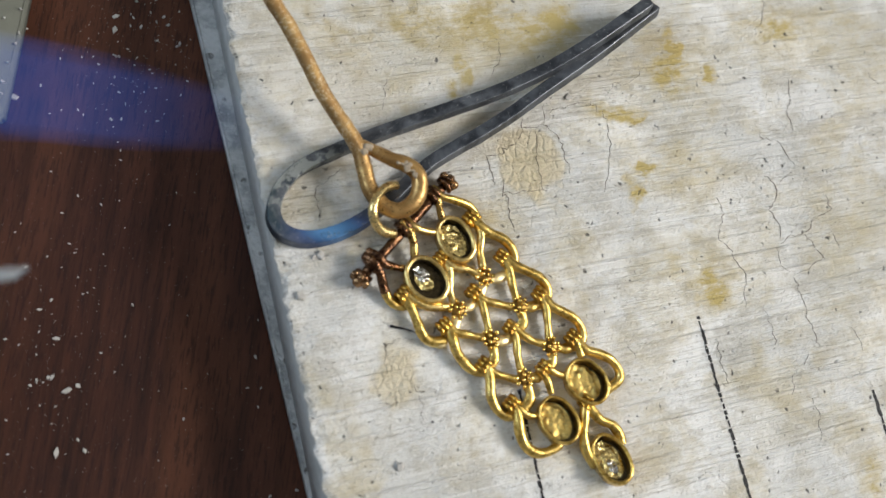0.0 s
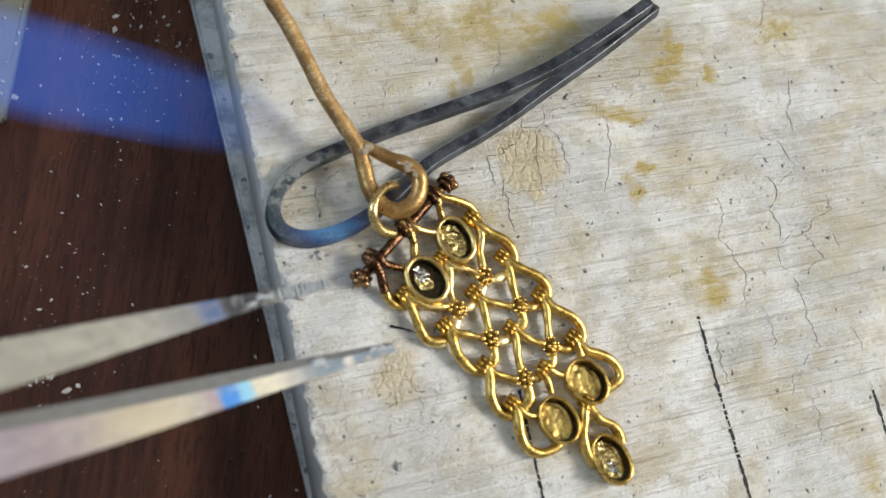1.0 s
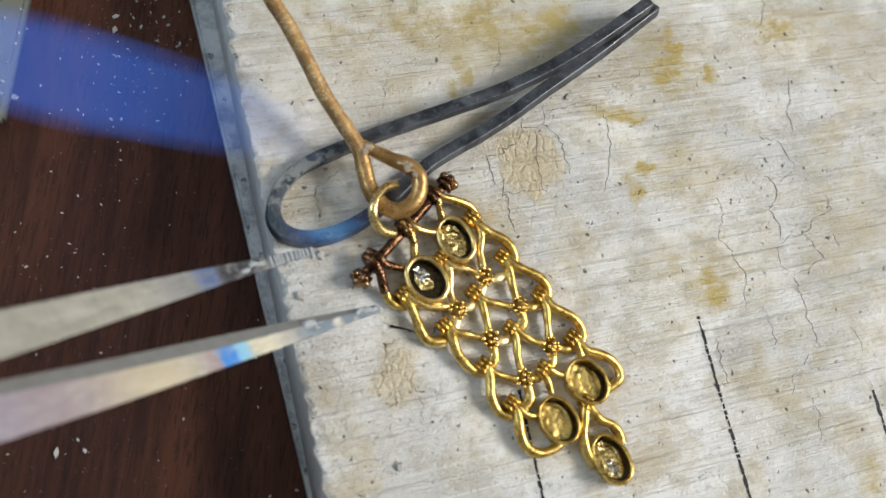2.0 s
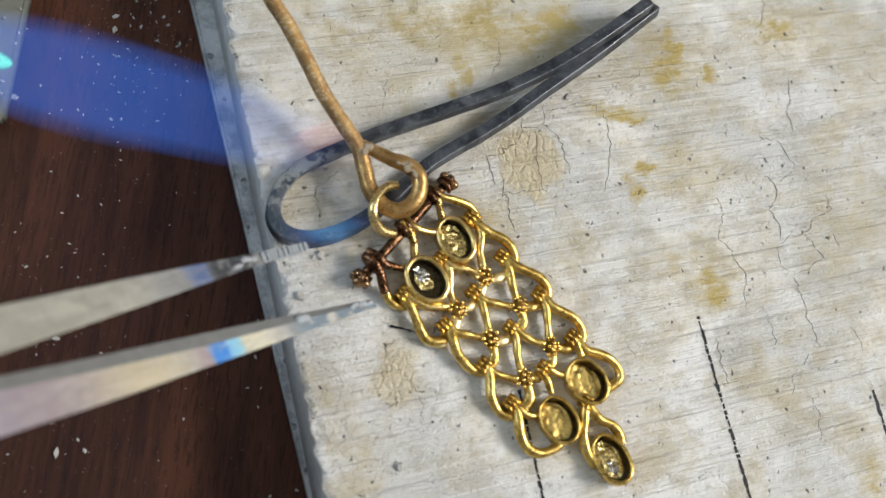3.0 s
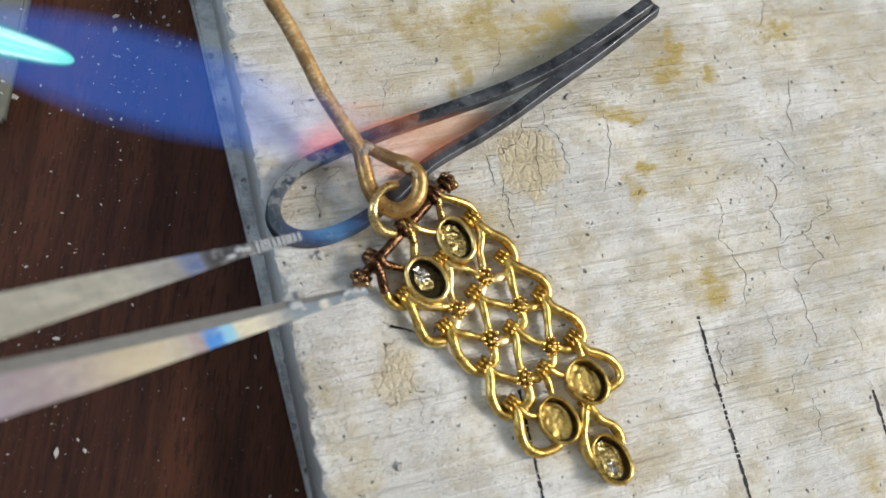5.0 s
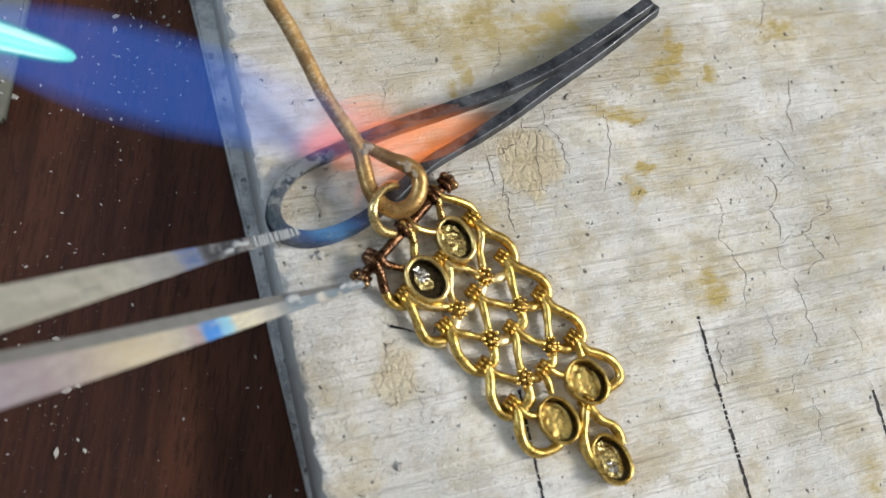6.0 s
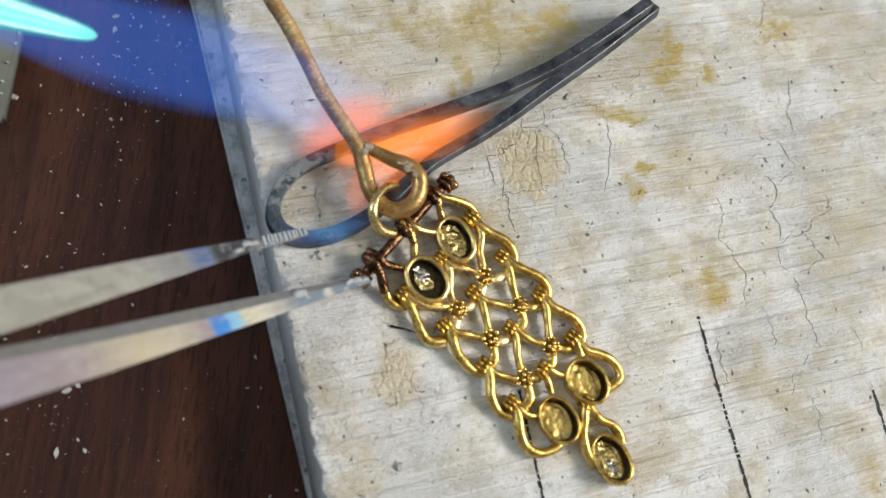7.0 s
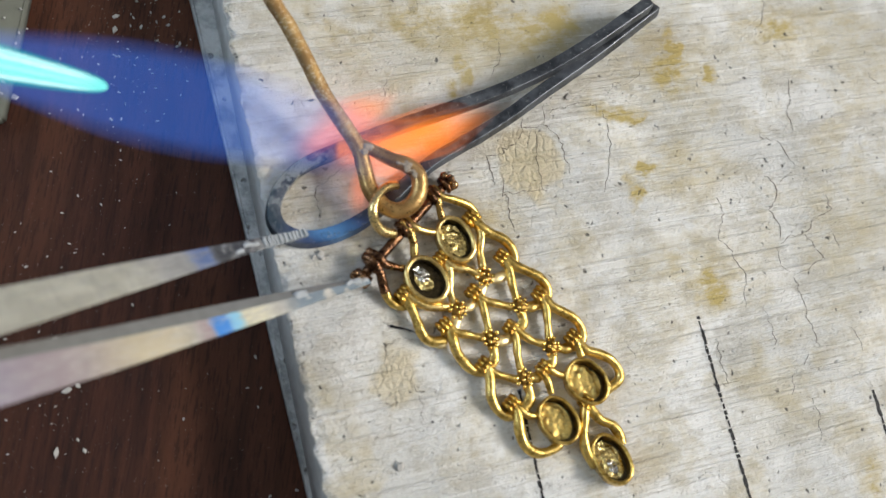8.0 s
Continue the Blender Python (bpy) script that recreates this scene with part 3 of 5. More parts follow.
crack(0.10, (11.1, 16.6, 0), (11.3, 15.4, 0), (10.9, 14.2, 0), (9.6, 13.1, 0), (8.6, 12.6, 0), (8.0, 11.9, 0), (6.3, 11.7, 0))
crack(0.07, (6.3, 11.7, 0), (6.5, 10.0, 0), (7.1, 8.7, 0), (6.9, 8.1, 0))
crack(0.09, (14.4, 18.8, 0), (14.2, 17.3, 0), (14.1, 16.1, 0), (15.0, 15.6, 0), (16.0, 14.3, 0), (16.4, 13.1, 0), (16.5, 11.3, 0), (16.9, 9.7, 0))
crack(0.06, (11.3, 15.4, 0), (12.7, 15.6, 0), (14.1, 16.1, 0))
crack(0.06, (14.8, 17.9, 0), (17.6, 18.7, 0), (20.8, 19.4, 0), (21.2, 18.7, 0), (22.9, 17.1, 0), (22.7, 15.5, 0), (22.9, 13.8, 0), (22.4, 11.1, 0), (21.4, 7.4, 0))
crack(0.07, (13.0, 15.7, 0), (12.9, 13.2, 0), (12.6, 11.6, 0), (13.0, 9.8, 0), (13.2, 7.6, 0))
crack(0.08, (7.9, 8.7, 0), (8.0, 6.8, 0), (8.7, 6.4, 0), (8.5, 5.2, 0), (8.8, 3.9, 0), (9.1, 2.2, 0))
crack(0.05, (8.0, 6.8, 0), (10.5, 7.2, 0), (13.2, 7.6, 0), (14.3, 8.0, 0))
crack(0.05, (28.9, 24.7, 0), (28.1, 23.3, 0), (25.8, 22.2, 0), (24.2, 22.1, 0), (23.0, 20.3, 0))
crack(0.06, (48.5, 35.8, 0), (48.0, 33.2, 0), (46.8, 31.4, 0), (46.2, 30.1, 0))
crack(0.06, (50.8, 24.0, 0), (50.4, 21.9, 0), (49.6, 19.4, 0), (49.7, 17.3, 0), (50.0, 16.5, 0))
crack(0.05, (44.5, 16.0, 0), (44.8, 15.4, 0), (46.2, 14.9, 0))
crack(0.06, (47.3, 14.9, 0), (48.4, 13.5, 0), (49.4, 11.8, 0))
crack(0.08, (44.6, 10.1, 0), (46.3, 8.7, 0), (45.7, 6.6, 0), (44.7, 5.4, 0), (45.9, 3.1, 0), (45.5, 1.2, 0))
crack(0.05, (46.3, 8.7, 0), (48.8, 10.6, 0))
crack(0.08, (45.5, 1.0, 0), (47.3, 1.8, 0), (49.5, 2.0, 0), (51.1, 4.0, 0), (54.0, 5.5, 0), (53.5, 7.5, 0))
crack(0.09, (49.5, 2.0, 0), (50.5, 0.5, 0), (51.9, -1.4, 0))
crack(0.05, (45.2, 0.1, 0), (45.0, -2.2, 0), (46.5, -3.1, 0))
crack(0.06, (52.0, -0.7, 0), (49.2, -2.6, 0), (47.3, -3.3, 0))
crack(0.05, (46.9, -3.7, 0), (47.3, -5.9, 0), (48.1, -8.9, 0), (48.8, -11.8, 0), (49.1, -12.9, 0))
crack(0.07, (37.1, 6.9, 0), (38.0, 4.6, 0), (37.1, 3.1, 0), (36.6, 1.2, 0), (37.9, 0.1, 0), (38.5, -1.3, 0), (39.7, -3.3, 0), (39.2, -7.6, 0))
crack(0.05, (41.7, -7.3, 0), (42.1, -8.8, 0), (42.5, -11.0, 0), (42.6, -12.5, 0))
crack(0.06, (53.5, 2.4, 0), (54.1, 1.3, 0), (54.4, 0.1, 0))
crack(0.06, (-11.7, 9.6, 0), (-14.0, 8.0, 0), (-14.9, 6.8, 0), (-14.6, 5.1, 0), (-14.5, 3.1, 0))
crack(0.06, (-5.7, 21.2, 0), (-6.0, 19.0, 0), (-6.5, 17.2, 0))
crack(0.06, (9.0, 27.0, 0), (8.8, 24.6, 0), (7.7, 22.3, 0))
crack(0.05, (-4.3, -10.6, 0), (-6.2, -10.6, 0), (-7.5, -11.6, 0), (-7.3, -13.0, 0), (-7.5, -14.6, 0))
crack(0.06, (-4.6, -15.4, 0), (-4.1, -16.7, 0), (-0.9, -16.5, 0))
crack(0.05, (-3.9, -17.0, 0), (-3.6, -19.2, 0), (-3.4, -20.5, 0))
crack(0.05, (-8.8, -17.7, 0), (-6.6, -17.6, 0))
crack(0.04, (54.2, -10.5, 0), (55.4, -12.0, 0), (55.5, -13.5, 0))
crack(0.05, (44.8, -16.0, 0), (44.1, -18.8, 0))
crack(0.10, (47.3, -13.6, 0), (46.4, -15.2, 0))
crack(0.05, (34.3, -11.5, 0), (34.7, -14.3, 0), (35.4, -17.1, 0))
crack(0.04, (23.2, -10.9, 0), (22.3, -12.2, 0), (23.3, -13.6, 0))
crack(0.05, (63.5, 25.5, 0), (65.1, 23.9, 0))
crack(0.05, (46.4, -18.9, 0), (47.7, -21.1, 0), (47.2, -24.6, 0))


# ---- bent steel rod ----
def steel_rod():
    root = thing("bent_steel_rod", "square dark steel rod bent to a hairpin, heat-blued at the bend", "metal rod")
    pts = [(28.23, 31.37, 4.6), (21.13, 26.40, 4.2), (16.25, 23.38, 3.5), (12.52, 21.37, 3), (6.59, 18.66, 2.6), (0.90, 16.58, 2.1), (-5.34, 14.32, 1.6), (-10.07, 12.49, 1.2),
           (-13.39, 11.02, 0.95), (-15.84, 9.81, 0.9), (-17.87, 8.20, 0.9), (-19.32, 6.09, 0.9), (-19.80, 3.96, 0.9), (-19.33, 2.32, 0.9), (-17.91, 1.21, 0.9), (-15.89, 0.89, 0.9), (-13.38, 1.36, 0.9),
           (-9.73, 3.06, 0.9), (-5.60, 6.29, 0.95), (-0.97, 10.32, 1.1), (5.08, 13.85, 1.7), (9.11, 16.40, 2.1), (13.27, 19.37, 2.5), (19.62, 23.81, 2.8), (24.64, 27.56, 2.9), (29.95, 31.61, 3)]
    part("rod", tube(pts, lambda u: 0.74 + 0.10 * math.exp(-((u - 0.55) / 0.12) ** 2), n=7, square=True, roll=lambda u: -18 + 44 * u, rough=0.06), STEEL_BLUE, root, sharp=32)
    return root


steel_rod()


# ---- looped bronze wire ----
def hook_wire():
    root = thing("looped_wire", "thick bronze wire with flux crust, its end turned to a loop", "wire")
    pts = [(-22.59, 30.54, 9), (-20.25, 26.81, 8), (-18.25, 23.93, 7.2), (-16.25, 20.33, 6.4), (-14.35, 16.68, 5.6), (-12.05, 13.36, 4.8), (-10.37, 10.79, 4.2), (-9.69, 8.38, 3.8),
           (-9.10, 6.11, 3.6), (-7.57, 4.07, 3.6), (-5.54, 3.64, 3.8), (-3.84, 5.01, 4.2), (-3.52, 7.28, 4.5), (-4.79, 8.71, 4.6), (-6.71, 9.44, 4.5), (-8.73, 10.50, 4.4), (-10.09, 11.28, 4.2)]
    shank = lambda u: 0.92 - 0.02 * math.sin(u * 9) + 0.03 * min(1, max(0, u - 0.5) * 8) - 0.34 * max(0, (u - 0.82) / 0.18)
    part("wire", tube(pts, shank, sides=14, n=8, rough=0.06), WIRE, root)
    for name, spots in (("solder_blob", ((-9.60, 10.57, 4.9), (-9.81, 10.16, 4.9), (-9.14, 10.58, 4.9))),
                        ("flux_crust", ((-5.83, 8.89, 5.2), (-5.33, 8.73, 5.3), (-4.83, 8.41, 5.3), (-4.36, 8.05, 5.2), (-4.13, 7.45, 5.2), (-5.13, 8.10, 5.4)))):
        bm = bmesh.new()
        for a in spots:
            ball(bm, a, random.uniform(0.34, 0.5), 3, 0.6)
        for v in bm.verts:
            v.co += v.normal * 0.16 * MM * noise.fractal(v.co * 1900, 1.0, 2.0, 3) if v.normal.length else Vector((0, 0, 0))
        part(name, bm, FLUX, root, "white crust")
    return root


hook_wire()


# ---- gold mesh pendant ----
def disc(m, rx, ry, height, rings=12, sides=36):
    """An oval sheet whose height is a function of its place."""
    bm, loops = bmesh.new(), []
    for r in range(rings):
        f = 1 - r / rings
        loop = []
        for k in range(sides):
            a = 2 * math.pi * k / sides
            x, y = math.cos(a) * rx * f, math.sin(a) * ry * f
            loop.append(bm.verts.new(m @ (Vector((x, y, height(x, y, f))) * MM)))
        loops.append(loop)
    for a, b in zip(loops, loops[1:]):
        for k in range(sides):
            bm.faces.new((a[k], a[(k + 1) % sides], b[(k + 1) % sides], b[k]))
    bm.faces.new(loops[-1])
    return bm


def oval_cup(parent, c, rx, ry, turn, lean=(0, 0), height=2.0, rim=0.45, foil=(0.8, -0.2, 0.16), leaf_material=None, scrap=None):
    """An oval bezel cup: outer wall with a worn rim, inside wall coloured dark for shade, floor dark with soot and
    shade, and a scrap of gold leaf on it.
    """
    m = Matrix.Translation(V(c) * MM) @ pose(0, 0, 0, lean[0], lean[1], turn)
    shell = [(-0.9, 0.0), (-0.2, 0.0), (-0.05, 0.25), (0.0, height * 0.6), (0.04, height - 0.2), (-0.03, height - 0.04), (-rim * 0.5, height + 0.03), (-rim * 0.85, height - 0.02), (-rim, height - 0.18)]
    cup = part("bezel_cup", lathe(shell, rx, ry, m, wobble=0.035), GOLD_PALE if rim > 0.5 else GOLD, parent)
    # the shade inside the cup is put into the wall's colour
    part("inner_wall", lathe([(-rim, height - 0.18), (-rim - 0.04, height * 0.6), (-rim - 0.12, 0.6), (-rim - 0.3, 0.5)], rx, ry, m, wobble=0.035), SOOT_SHADE if rim > 0.5 else GOLD_DARK, cup, "inside wall, shade put into its dark colour")
    ix, iy = rx - rim - 0.08, ry - rim - 0.08
    part("cup_floor", disc(m, ix, iy, lambda x, y, f: 0.72 + 0.12 * noise.fractal(Vector((x + c[0], y + c[1], 2)), 1.0, 2.0, 4)), SOOT_SHADE, cup, "glossy floor, dark with soot and painted shade")
    # the leaf leans to one side, baring dark floor for shade; it is crumpled, torn and pressed into the floor
    size, shift, crumple = foil
    away = radians(-6) - radians(turn)
    def sheet(x, y, f, seed=17, lift=1.05):
        n = Vector((x * 1.5 + c[0] * 3, y * 1.5 + c[1], seed))
        torn = 0.32 * (noise.noise(n * 1.1) + 0.2) * f
        return lift + crumple * (noise.fractal(n * 1.3, 0.8, 2.1, 5) + 0.6 * abs(noise.noise(n * 0.9))) - torn - 0.5 * max(0, f - 0.9)

    def spot(way, far):
        return m @ Matrix.Translation(Vector((math.cos(way) * far * ix, math.sin(way) * far * iy, 0)) * MM)

    part("gold_leaf", disc(spot(away, shift), ix * size, iy * size, sheet, 16, 44), leaf_material or GOLD_LEAF, cup, "crumpled scrap of stained gold leaf")
    if scrap:
        way, far, share = scrap
        part("silvery_leaf", disc(spot(radians(way - turn), far), ix * share, iy * share, lambda x, y, f: sheet(x, y, f, 31, 1.2), 12, 32), LEAF_SILVERY, cup, "small silvery scrap of leaf")
    return cup


def coil(parent, c, axis, turns=3, r=0.95, wire=0.36, material=None, name="wire_coil"):
    """A few turns of fine wire wound round an axis."""
    axis = V(axis).normalized()
    u = axis.cross(Vector((0, 0, 1))).normalized()
    w = u.cross(axis)
    pts, steps = [], 9 * turns
    for k in range(steps + 1):
        a = 2 * math.pi * k / 9
        pts.append(V(c) + axis * ((k / steps - 0.5) * turns * wire * 1.95) + (u * math.cos(a) + w * math.sin(a)) * r)
    return part(name, tube(pts, wire, sides=8, n=2, rough=0.08), material or GOLD, parent)


def flower(parent, c, rnd):
    """A rosette of granules on a small dark plate."""
    c = V(c)
    bm = bmesh.new()
    ball(bm, c + Vector((0, 0, -0.15)), 0.92, 3, 0.4)
    rosette = part("granule_flower", bm, GOLD_DARK, parent, "rosette of gold granules")
    off = rnd.uniform(0, 1)
    for count, ring, lift in ((8, 0.98, 0.12), (3, 0.42, 0.42)):
        for k in range(count):
            a = 2 * math.pi * (k + off + 0.12 * rnd.uniform(-1, 1)) / count
            bm = bmesh.new()
            ball(bm, c + Vector((math.cos(a), math.sin(a), 0)) * ring * rnd.uniform(0.92, 1.06) + Vector((0, 0, lift + 0.12 * rnd.uniform(-1, 1))), 0.27 * rnd.uniform(0.85, 1.15), 2)
            part("granule", bm, GRANULE, rosette)
    return rosette


def link(parent, *pts, r=0.44, material=None, flat=1.0, name="wire_link"):
    """One hand-bent wire of a link, a little uneven along its length."""
    seed = pts[0][0] * 1.7
    thick = lambda u: r * (1 + 0.07 * math.sin(u * 7 + seed) + 0.05 * math.sin(u * 17 + seed * 2))
    return part(name, tube(pts, thick, sides=12, n=7, rough=0.05, flat=flat), material or GOLD, parent)


def pendant():
    root = thing("gold_mesh_pendant", "gold wire mesh pendant with granule flowers and empty oval bezel cups", "pendant")
    rnd = random.Random(4)
    # top bar with its end rings and knobs
    a, b = V((-9.80, -3.34, 1.30)), V((0.21, 7.33, 1.50))
    d = (b - a).normalized()
    part("bar", tube([a, a.lerp(b, 0.33), a.lerp(b, 0.66), b], 0.60, sides=14, rough=0.10), BROWN, root, "copper-brown bar")
    for end, way in ((a, -d), (b, d)):
        u, w = way.cross(Vector((0, 0, 1))), Vector((0, 0, 1))
        coil(root, end + way * 0.15, d, 1, 0.86, 0.36, BROWN, "end_ring")
        bm = bmesh.new()
        for k in range(6):
            t = 2 * math.pi * k / 6 + 0.5
            ball(bm, end + way * 0.72 + (u * math.cos(t) + w * math.sin(t)) * 0.92, 0.50 * rnd.uniform(0.85, 1.15), 2)
        ball(bm, end + way * 1.0, 0.72, 2)
        part("end_knob", bm, BRONZE, root, "knob of granules")
    for c, turns in (((-8.74, -1.95, 1.50), 2), ((-4.87, 2.24, 1.60), 2), ((-1.20, 6.17, 1.60), 2)):
        coil(root, c, d, turns, 0.90, 0.36, BROWN)

    # wires that hang from the bar
    link(root, (-9.47, -0.65, 1.90), (-8.38, -1.33, 2.50), (-7.59, -2.17, 2.20), (-6.86, -2.42, 1.80), r=0.50, material=BROWN)
    link(root, (-7.26, -2.24, 1.90), (-6.15, -2.49, 1.50), (-4.68, -2.67, 1.10), r=0.46, material=HALF_BROWN)
    link(root, (-9.88, -1.19, 1.90), (-8.80, -2.04, 2.50), (-8.09, -3.35, 2.20), (-7.69, -4.51, 1.50), (-7.39, -5.42, 1.10), r=0.54, material=BROWN)
    link(root, (-7.51, -4.84, 1.20), (-7.08, -5.88, 0.80), (-6.36, -6.57, 0.60), (-5.49, -6.90, 0.50), (-4.40, -6.56, 0.40), r=0.52, material=GOLD)
    link(root, (-5.46, 2.78, 2.30), (-4.50, 1.67, 2.20), (-3.90, 0.21, 1.60), (-3.82, -1.54, 1.10), r=0.48, material=HALF_BROWN)
    link(root, (-4.81, 3.36, 1.90), (-3.78, 2.11, 2.10), (-2.25, 1.73, 1.50), (-0.33, 1.76, 0.90), r=0.46, material=GOLD_PALE)
    link(root, (-1.64, 6.90, 1.90), (-0.88, 5.54, 2.10), (-0.47, 4.21, 1.50), (-0.10, 3.01, 1.10), r=0.44, material=HALF_BROWN)
    link(root, (-1.48, 6.98, 2.10), (-0.41, 5.86, 2.20), (1.41, 5.49, 1.70), (3.15, 5.05, 1.10), (4.04, 4.06, 0.70), (4.38, 3.00, 0.50), r=0.50)

    # outer wires, scalloped, along the two sides
    link(root, (3.28, 4.06, 1.17), (4.41, 2.46, 1.23), (5.64, 1.67, 1.11), (7.25, 0.95, 0.98), (8.33, -0.27, 0.86), (8.57, -1.61, 0.67), (7.84, -2.41, 0.55), r=0.59)
    link(root, (6.95, -0.68, 1.11), (8.19, -2.22, 1.23), (9.74, -2.89, 1.11), (11.29, -3.62, 0.98), (12.33, -4.83, 0.80), (12.35, -6.16, 0.61), (11.45, -6.82, 0.55), r=0.57)
    link(root, (11.35, -5.63, 1.11), (12.45, -7.17, 1.23), (14.00, -7.98, 1.11), (15.48, -8.87, 0.98), (16.29, -10.22, 0.80), (16.09, -11.54, 0.61), (15.27, -12.05, 0.55), r=0.59)
    link(root, (15.07, -11.12, 1.11), (16.31, -12.51, 1.23), (17.90, -13.00, 1.11), (19.55, -13.78, 0.98), (20.48, -15.07, 0.86), (20.31, -16.26, 0.80), (18.64, -17.38, 0.67), r=0.59)
    link(root, (-5.80, -5.24, 1.11), (-4.61, -6.91, 1.23), (-3.94, -8.53, 1.11), (-3.26, -10.20, 0.92), (-2.14, -11.04, 0.74), (-0.43, -10.93, 0.61), r=0.60)
    link(root, (-0.64, -8.92, 1.11), (0.10, -10.58, 1.23), (0.56, -12.26, 1.11), (1.65, -13.81, 0.92), (3.05, -14.68, 0.74), (4.60, -14.46, 0.61), r=0.60)
    link(root, (3.84, -13.52, 1.11), (4.28, -15.36, 1.23), (4.29, -17.39, 1.11), (5.00, -19.00, 0.86), (6.26, -19.81, 0.74), (7.69, -19.48, 0.61), r=0.60)
    link(root, (6.55, -18.06, 1.11), (7.26, -19.70, 1.23), (7.44, -21.60, 1.05), (8.05, -23.20, 0.86), (9.38, -24.08, 0.74), (10.93, -23.97, 0.67), (12.41, -23.22, 0.61), r=0.61)
    link(root, (15.95, -18.91, 1.23), (17.17, -20.59, 1.29), (18.85, -21.44, 1.17), (19.67, -22.58, 0.98), (19.89, -23.61, 0.74), r=0.61)
    link(root, (15.65, -19.02, 1.23), (15.37, -20.70, 1.17), (15.17, -22.49, 1.05), (15.48, -24.35, 0.86), (16.54, -26.00, 0.61), r=0.61)

    # inner wires, from the coils down to the knots
    for pts in (
        ((3.54, 3.79, 1.17), (4.45, 1.73, 1.11), (4.24, -0.59, 1.05), (4.47, -2.75, 0.92)),
        ((-0.48, -1.51, 1.23), (1.03, -2.53, 1.23), (2.55, -2.71, 1.11), (4.07, -3.49, 0.92)),
        ((-0.62, -1.01, 1.11), (0.28, -2.71, 1.17), (0.22, -5.04, 1.11), (0.63, -6.73, 0.92)),
        ((-5.37, -5.13, 1.23), (-4.17, -6.26, 1.23), (-2.39, -7.05, 1.11), (0.06, -7.05, 0.92)),
    ):
        link(root, *pts, r=0.50, material=GOLD_PALE)
    for pts in (
        ((6.54, -0.91, 1.23), (7.59, -2.70, 1.23), (7.89, -4.71, 1.11), (8.31, -6.44, 0.92)),
        ((2.97, -5.16, 1.23), (4.19, -6.37, 1.23), (5.85, -6.84, 1.11), (7.82, -7.25, 0.92)),
        ((3.09, -4.80, 1.11), (3.97, -6.69, 1.17), (4.36, -8.54, 1.05), (4.68, -10.25, 0.92)),
        ((-0.53, -8.88, 1.23), (0.47, -10.01, 1.23), (2.16, -10.41, 1.11), (4.02, -10.82, 0.92)),
        ((10.91, -5.31, 1.23), (11.75, -7.16, 1.23), (11.89, -9.23, 1.11), (11.99, -11.21, 0.92)),
        ((7.29, -9.23, 1.23), (8.57, -10.51, 1.23), (9.94, -11.33, 1.11), (11.45, -11.67, 0.92)),
        ((7.04, -9.40, 1.11), (7.79, -11.01, 1.17), (7.87, -12.98, 1.05), (8.25, -14.81, 0.92)),
        ((3.73, -13.53, 1.23), (4.78, -14.86, 1.23), (6.22, -15.34, 1.11), (7.75, -15.77, 0.92)),
    ):
        link(root, *pts, r=0.49)
    for pts in (
        ((14.78, -10.65, 1.23), (15.31, -11.90, 1.36), (15.80, -13.40, 1.05)),
        ((10.93, -13.88, 1.23), (11.96, -14.96, 1.23), (14.01, -15.65, 0.86)),
        ((10.11, -14.51, 1.23), (11.15, -15.86, 1.29), (11.68, -17.54, 0.98)),
        ((6.70, -18.20, 1.23), (7.90, -19.41, 1.23), (9.02, -19.89, 1.05), (10.42, -19.68, 0.86)),
    ):
        link(root, *pts, r=0.46)

    # flattened feet, from the knots out to the next coils
    for pts in (((5.09, -3.73, 0.74), (6.03, -3.76, 0.80), (7.61, -3.18, 0.61)), ((1.38, -7.38, 0.74), (2.36, -7.12, 0.74), (3.43, -6.31, 0.55)), ((-3.00, -10.70, 0.80), (-1.83, -11.19, 0.80), (-0.61, -11.21, 0.74)),
                ((4.57, -3.99, 0.74), (4.23, -5.01, 0.74), (3.72, -5.78, 0.61)), ((0.86, -7.84, 0.80), (0.79, -9.03, 0.80), (0.26, -10.31, 0.67)), ((5.10, -11.02, 0.74), (6.04, -11.18, 0.74), (7.32, -10.78, 0.55))):
        link(root, *pts, r=0.62, material=GOLD_FOOT, flat=0.6, name="link_foot")
    for pts in (((9.10, -7.02, 0.74), (10.17, -7.17, 0.67), (11.54, -6.69, 0.55)), ((8.77, -7.63, 0.74), (9.01, -8.98, 0.74), (8.27, -10.14, 0.55)), ((4.92, -11.41, 0.74), (5.16, -12.99, 0.74), (4.35, -14.38, 0.55)),
                ((12.62, -12.01, 0.74), (13.99, -12.23, 0.67), (15.37, -11.79, 0.55)), ((12.31, -12.40, 0.74), (12.29, -13.72, 0.67), (11.39, -14.73, 0.55)), ((8.77, -15.98, 0.74), (9.17, -17.81, 0.74), (8.07, -19.30, 0.55)),
                ((9.02, -15.53, 0.74), (10.15, -15.50, 0.67), (11.10, -14.86, 0.55))):
        link(root, *pts, r=0.64, flat=0.6, name="link_foot")

    for c in ((4.52, -3.63, 1.23), (0.98, -7.45, 1.23), (8.58, -7.04, 1.23), (4.67, -10.95, 1.23), (12.01, -12.00, 1.23), (8.43, -15.56, 1.23)):
        flower(root, c, rnd)
